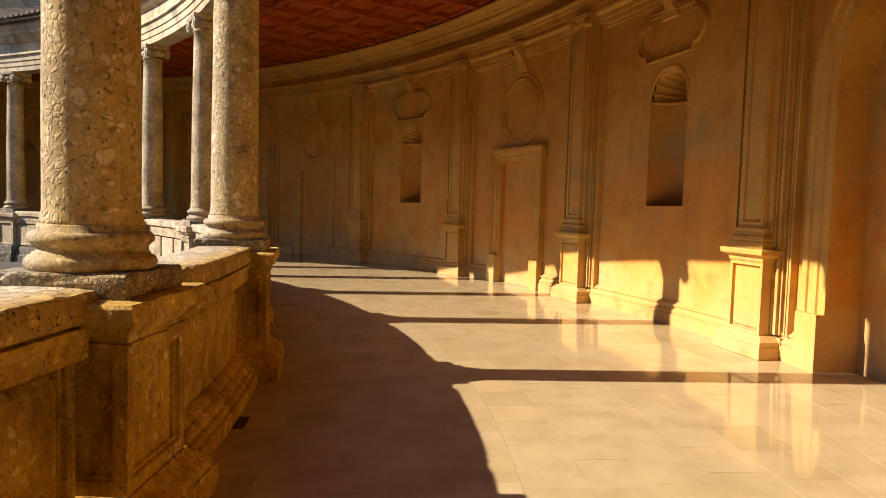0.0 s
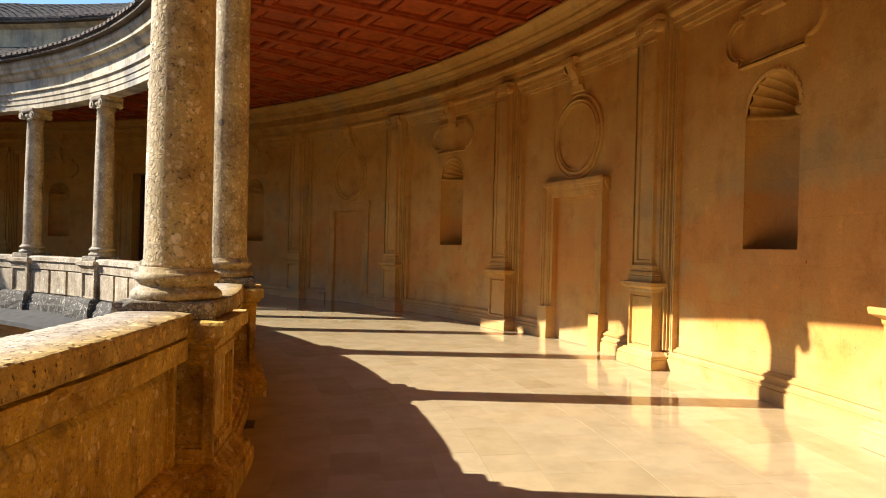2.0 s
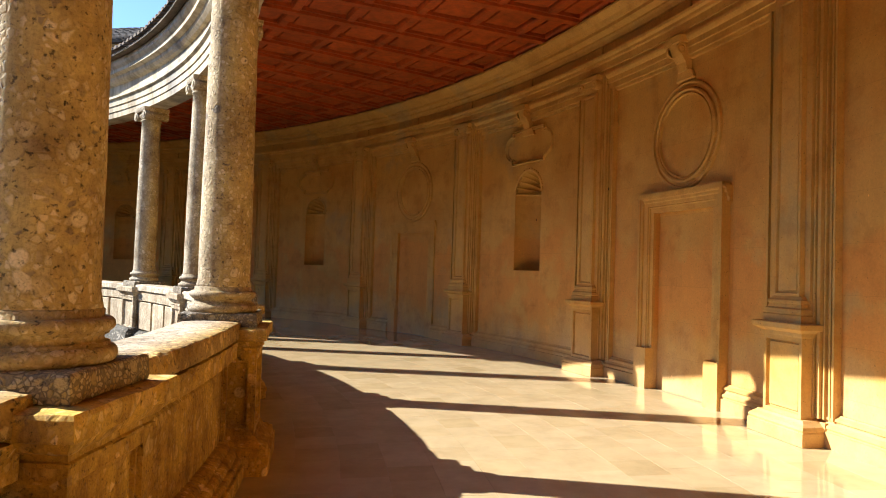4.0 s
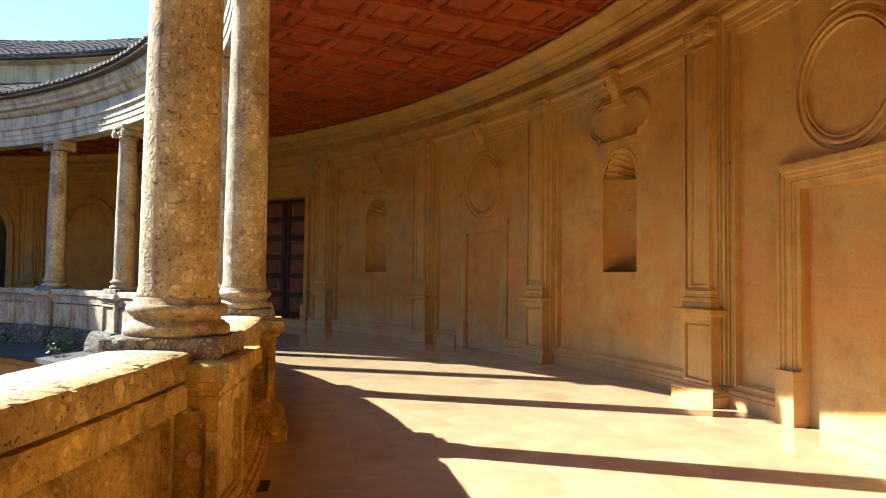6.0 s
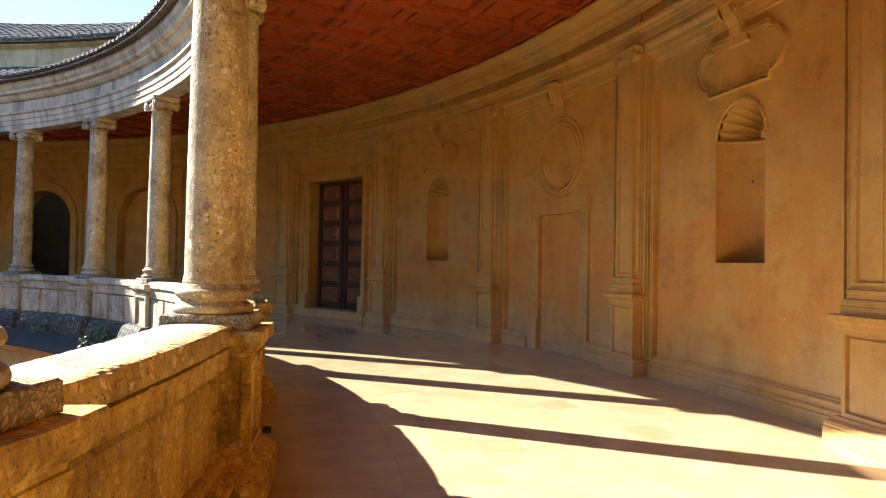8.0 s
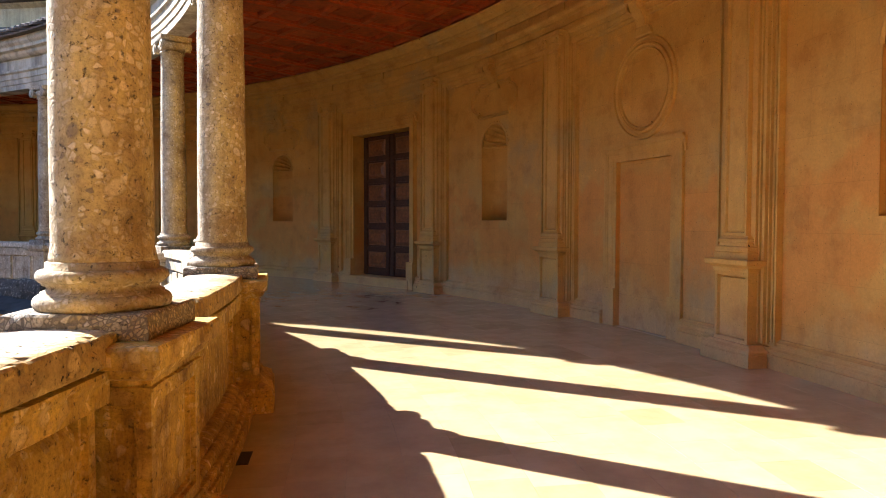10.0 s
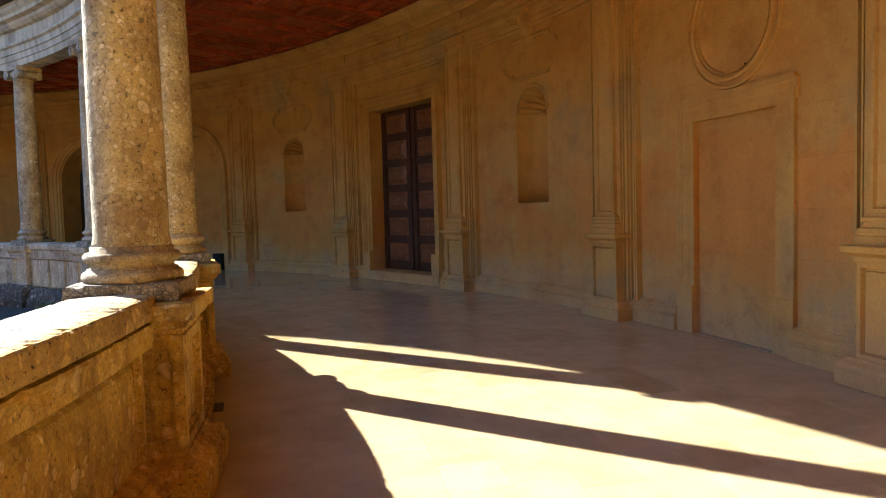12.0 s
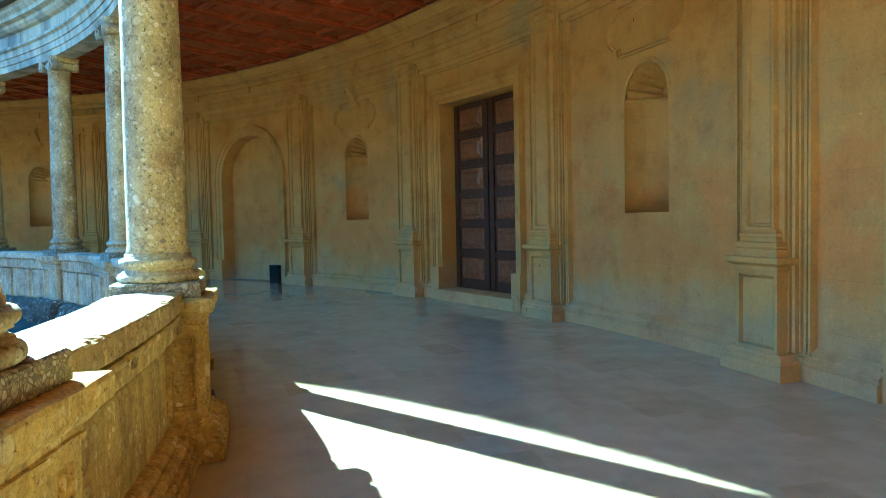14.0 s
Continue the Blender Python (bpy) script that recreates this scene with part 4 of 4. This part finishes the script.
def roundel():
    ob = base_at("roundel", R_WALL, BAY / 2, 0, "blank round stone medallion frame above a blind doorway", "roundel", "roundels above the doorways")
    path = [(0.62 * math.cos(-2 * math.pi * i / 64), 3.37 + 0.62 * math.sin(-2 * math.pi * i / 64)) for i in range(64)]
    part("medallion_moulding", local(sweep_flat(path, [(-0.085, 0), (-0.082, -0.0294), (-0.06, -0.0367), (-0.046, -0.0318), (-0.041, -0.0049), (0.0, -0.0061), (0.004, -0.0367), (0.03, -0.049), (0.052, -0.0367), (0.056, -0.0073), (0.072, -0.0073), (0.076, -0.0343), (0.09, -0.0343), (0.095, 0)])), M_TRIM, ob, smooth=True)
    bracket(ob)
    return ob


def blind_doorway(outer=0.87, inner=0.61, top=2.40, name="blind_doorway", label="walled-up stone doorway with moulded frame and cornice", cornice=2.62, plinth=0.55, proud=0.75, relief=1.4):
    ob = base_at(name, R_WALL, BAY / 2, 0, label, "doorway", "doorways in the wall")
    w = outer - inner
    prof = [(o, x * relief) for o, x in ((0.0, 0.0), (0.0, -0.028), (0.24 * w, -0.028), (0.25 * w, -0.042), (0.29 * w, -0.046), (0.34 * w, -0.042), (0.35 * w, -0.052), (0.66 * w, -0.052), (0.67 * w, -0.068), (0.73 * w, -0.076), (0.82 * w, -0.070), (0.83 * w, -0.082), (w, -0.082), (w, 0.0))]
    for s in (-1, 1):
        bm = bmesh.new()
        rows = [[bm.verts.new((x, s * (inner + o), z if z < 1 else z + o)) for o, x in prof] for z in (plinth, top)]
        for k in range(len(prof) - 1):
            bm.faces.new((rows[0][k], rows[0][k + 1], rows[1][k + 1], rows[1][k]))
        bmesh.ops.recalc_face_normals(bm, faces=bm.faces)
        part("jamb", local(bm), M_TRIM, ob)
        part("plinth_block", local(boxes((-0.10 * relief, 0.0, min(s * (inner - 0.004), s * (outer + 0.004)), max(s * (inner - 0.004), s * (outer + 0.004)), -0.06, plinth))), M_TRIM, ob)
    bm = bmesh.new()
    rows = [[bm.verts.new((x, y * (inner + o), top + o)) for o, x in prof] for y in (-1, -0.33, 0.33, 1)]
    for A, B in zip(rows, rows[1:]):
        for k in range(len(prof) - 1):
            bm.faces.new((A[k], A[k + 1], B[k + 1], B[k]))
    bmesh.ops.recalc_face_normals(bm, faces=bm.faces)
    part("lintel", local(bm), M_TRIM, ob)
    c = cornice
    part("cornice_moulding", local(arc_moulding(-outer - 0.04, outer + 0.04, [(0.0, c - 0.19)] + [(x * proud, c - d) for x, d in ((-0.055, 0.19), (-0.058, 0.14), (-0.085, 0.125), (-0.085, 0.10), (-0.115, 0.075), (-0.118, 0.035), (-0.15, 0.022), (-0.15, 0.0))] + [(0.0, c)])), M_TRIM, ob)
    return ob


def panel_door():
    """Two tall oak leaves with rows of raised panels, set deep in the wall on a stone sill."""
    ob = base_at("panelled_door", R_WALL, BAY / 2, 0.20, "tall dark oak double door with raised broad panels", "door", "doors of the gallery")
    for s in (-1, 1):
        a, b = (0.005, 1.105) if s > 0 else (-1.105, -0.005)
        leaf = part("leaf", boxes((0.27, 0.33, a, b, 0.01, 3.50)), M_OAK, ob)
        for r in range(6):
            y0, z0 = a + 0.20, 0.20 + r * 0.56
            bm = bmesh.new()
            for x0, x1, m, k in ((0.245, 0.272, 0.0, 0.025), (0.215, 0.2455, 0.06, 0.05)):
                v = box(bm, x0, x1, y0 + m, y0 + 0.70 - m, z0 + m, z0 + 0.40 - m)
                for q in v:
                    if q.co.x < x0 + 0.01:
                        q.co.y += k if q.co.y < y0 + 0.35 else -k
                        q.co.z += k if q.co.z < z0 + 0.2 else -k
            part("panel", bm, M_OAK_PANEL, leaf)
            if r:
                part("rail", boxes((0.25, 0.272, a + 0.03, b - 0.03, z0 - 0.125, z0 - 0.035)), M_OAK, leaf)
        for y in (a + 0.02, b - 0.14):
            part("stile", boxes((0.24, 0.272, y, y + 0.12, 0.03, 3.48)), M_OAK, leaf)
    return ob


def arch_frame():
    """Moulded surround of a tall arched recess."""
    ob = base_at("arch_surround", R_WALL, BAY / 2, 0, "moulded stone surround of a tall arched recess", "arch", "arches of the gallery")
    w, z1 = 1.13, 2.72
    pts = [(w, -0.06), (w, 0.55), (w, 1.7)] + [(w * math.cos(math.pi * i / 30), z1 + w * math.sin(math.pi * i / 30)) for i in range(31)] + [(-w, 1.7), (-w, 0.55), (-w, -0.06)]
    prof = [(0.0, 0.0), (0.0, -0.04), (0.09, -0.045), (0.10, -0.065), (0.20, -0.07), (0.21, -0.09), (0.27, -0.095), (0.28, 0.0)]
    bm = bmesh.new()
    rows = []
    for i, (y, z) in enumerate(pts):
        a, b = Vector(pts[max(i - 1, 0)]), Vector(pts[min(i + 1, len(pts) - 1)])
        t = (b - a).normalized()
        rows.append([bm.verts.new((x, y + t.y * o, z - t.x * o)) for o, x in prof])
    for A, B in zip(rows, rows[1:]):
        for k in range(len(prof) - 1):
            bm.faces.new((A[k], A[k + 1], B[k + 1], B[k]))
    bmesh.ops.recalc_face_normals(bm, faces=bm.faces)
    part("archivolt", local(bm), M_TRIM, ob)
    for s in (-1, 1):
        part("plinth_block", local(boxes((-0.13, 0.02, min(s * 1.12, s * 1.42), max(s * 1.12, s * 1.42), -0.06, 0.55))), M_TRIM, ob)
    return ob


makers = {"worn": (lambda: blind_doorway(label="walled-up stone doorway with a worn, nearly flush frame", proud=0.34, relief=0.5), roundel), "niche": (niche, cartouche), "blind": (blind_doorway, roundel), "arch": (arch_frame,), "open": (arch_frame,),
          "door": (lambda: blind_doorway(1.36, 1.12, 3.72, "doorway", "tall stone doorway with moulded frame and cornice", 4.02, 0.62), panel_door)}
firsts = {}
for i in range(-2, 30):
    k = bay_kind(i)
    key = "arch" if k == "open" else "worn" if i == 3 else k
    deg = (i + 0.5) * BAY
    if key not in firsts:
        firsts[key] = [f() for f in makers[key]]
        for ob in firsts[key]:
            ob.matrix_basis = ring_pose(R_WALL, deg, ob.matrix_basis.translation.z)
    else:
        for ob in firsts[key]:
            copy_thing(ob, ring_pose(R_WALL, deg, ob.matrix_basis.translation.z))
    if k == "door":
        st = base_at("door_step", R_WALL, deg, 0, "pale worn stone step below the oak door", "step", "steps below the doors")
        part("tread", local(loft([(-0.06, -0.16, 0.44, 1.20), (0.185, -0.16, 0.44, 1.20), (0.20, -0.145, 0.44, 1.19)])), M_TRIM, st)

# a small dark box beside the far arch
bx = base_at("floor_box", 20.90, 7.232 * BAY, 0.0, "small black box on the floor beside the arch", "box")
part("case", loft([(0, -0.12, 0.12, 0.16), (0.40, -0.12, 0.12, 0.16), (0.42, -0.11, 0.11, 0.15)]), M_IRON, bx)
part("lid", loft([(0.42, -0.125, 0.125, 0.165), (0.45, -0.125, 0.125, 0.165), (0.46, -0.11, 0.11, 0.15)]), M_IRON, bx)

# weed on the ledge across the court
def leafy(name, r, bay, z, label, count, spread, tall, leaf):
    ob = base_at(name, r, bay * BAY, z, label, "plant")
    stems, lv = bmesh.new(), bmesh.new()
    for i in range(count):
        a, q = random.uniform(0, 6.28), random.random() ** 0.6
        h = tall * random.uniform(0.15, 1.0) * (1.15 - 0.6 * q)
        c = Vector((spread * 0.45 * q * math.cos(a), spread * q * math.sin(a), h))
        e = leaf * random.uniform(0.6, 1.2)
        t = Vector((random.uniform(-1, 1), random.uniform(-1, 1), random.uniform(-0.3, 1))).normalized()
        u = t.orthogonal().normalized()
        lv.faces.new([lv.verts.new(p) for p in (c - t * e, c + u * e * 0.5, c + t * e, c - u * e * 0.5)])
        if i % 6 == 0:
            foot, w = Vector((c.x * 0.3, c.y * 0.3, -0.01)), Vector((0.0, 0.004, 0.0))
            stems.faces.new([stems.verts.new(p) for p in (foot - w, foot + w, c + w, c - w)])
    part("leaves", lv, M_LEAF, ob)
    part("stems", stems, M_LEAF, ob)


leafy("weed", 14.55, 5.34, -0.30, "small pale green weed growing on the stone ledge", 60, 0.22, 0.36, 0.045)
leafy("ivy", 14.98, 5.46, -0.34, "clump of green ivy at the foot of the parapet", 220, 0.55, 0.55, 0.05)
leafy("ivy", 14.98, 6.35, -0.34, "sparse clump of ivy at the foot of the parapet", 120, 0.5, 0.38, 0.05)

# ---- floor slabs ----
ROWS_R = [15.78 + 0.372 * i for i in range(14)]


def slab_mesh(r0, r1, ha, g=0.0006):
    """One slab of the ring: worn, with chamfered upper edge; centred on bearing 0."""
    bm = bmesh.new()
    lo, hi = [], []
    for inset, lift, dest in ((g, -0.0016, lo), (g + 0.0003, 0.0, hi)):
        for r, sgn in ((r0 + inset, -1), (r1 - inset, -1), (r1 - inset, 1), (r0 + inset, 1)):
            a = sgn * (ha - inset / r)
            dest.append(bm.verts.new((r * math.cos(a), r * math.sin(a), floor_z(r) + lift)))
    for i in range(4):
        j = (i + 1) % 4
        bm.faces.new((lo[i], lo[j], hi[j], hi[i]))
    bm.faces.new(hi)
    return bm


floor_ob = bpy.data.objects["floor"]
rest = bmesh.new()
for ri, r in enumerate(ROWS_R):
    r1 = min(r + 0.372, 21.1)
    per = random.choice((5.5, 6.5, 8, 9))
    bm = slab_mesh(r, r1, radians(BAY / per / 2))
    me = bpy.data.meshes.new("slab")
    bm.to_mesh(me)
    bm.free()
    me.materials.append(M_FLOOR)
    shift = random.uniform(0, BAY / per)
    for j in range(round(-2 * per), round(10.5 * per)):
        deg = j * BAY / per + shift
        if -9.8 <= deg < 18.6:
            o = new("slab", me)
            o.parent = floor_ob
            o.matrix_basis = pose(0, 0, random.uniform(-0.0004, 0.0004), 0, 0, deg)
        else:
            k = len(rest.verts)
            m = pose(0, 0, random.uniform(-0.0004, 0.0004), 0, 0, deg)
            rest.from_mesh(me)
            rest.verts.ensure_lookup_table()
            for v in rest.verts[k:]:
                v.co = m @ v.co
rs = obj("slabs", rest, M_FLOOR, floor_ob)
tagged(rs, kind="stuff")
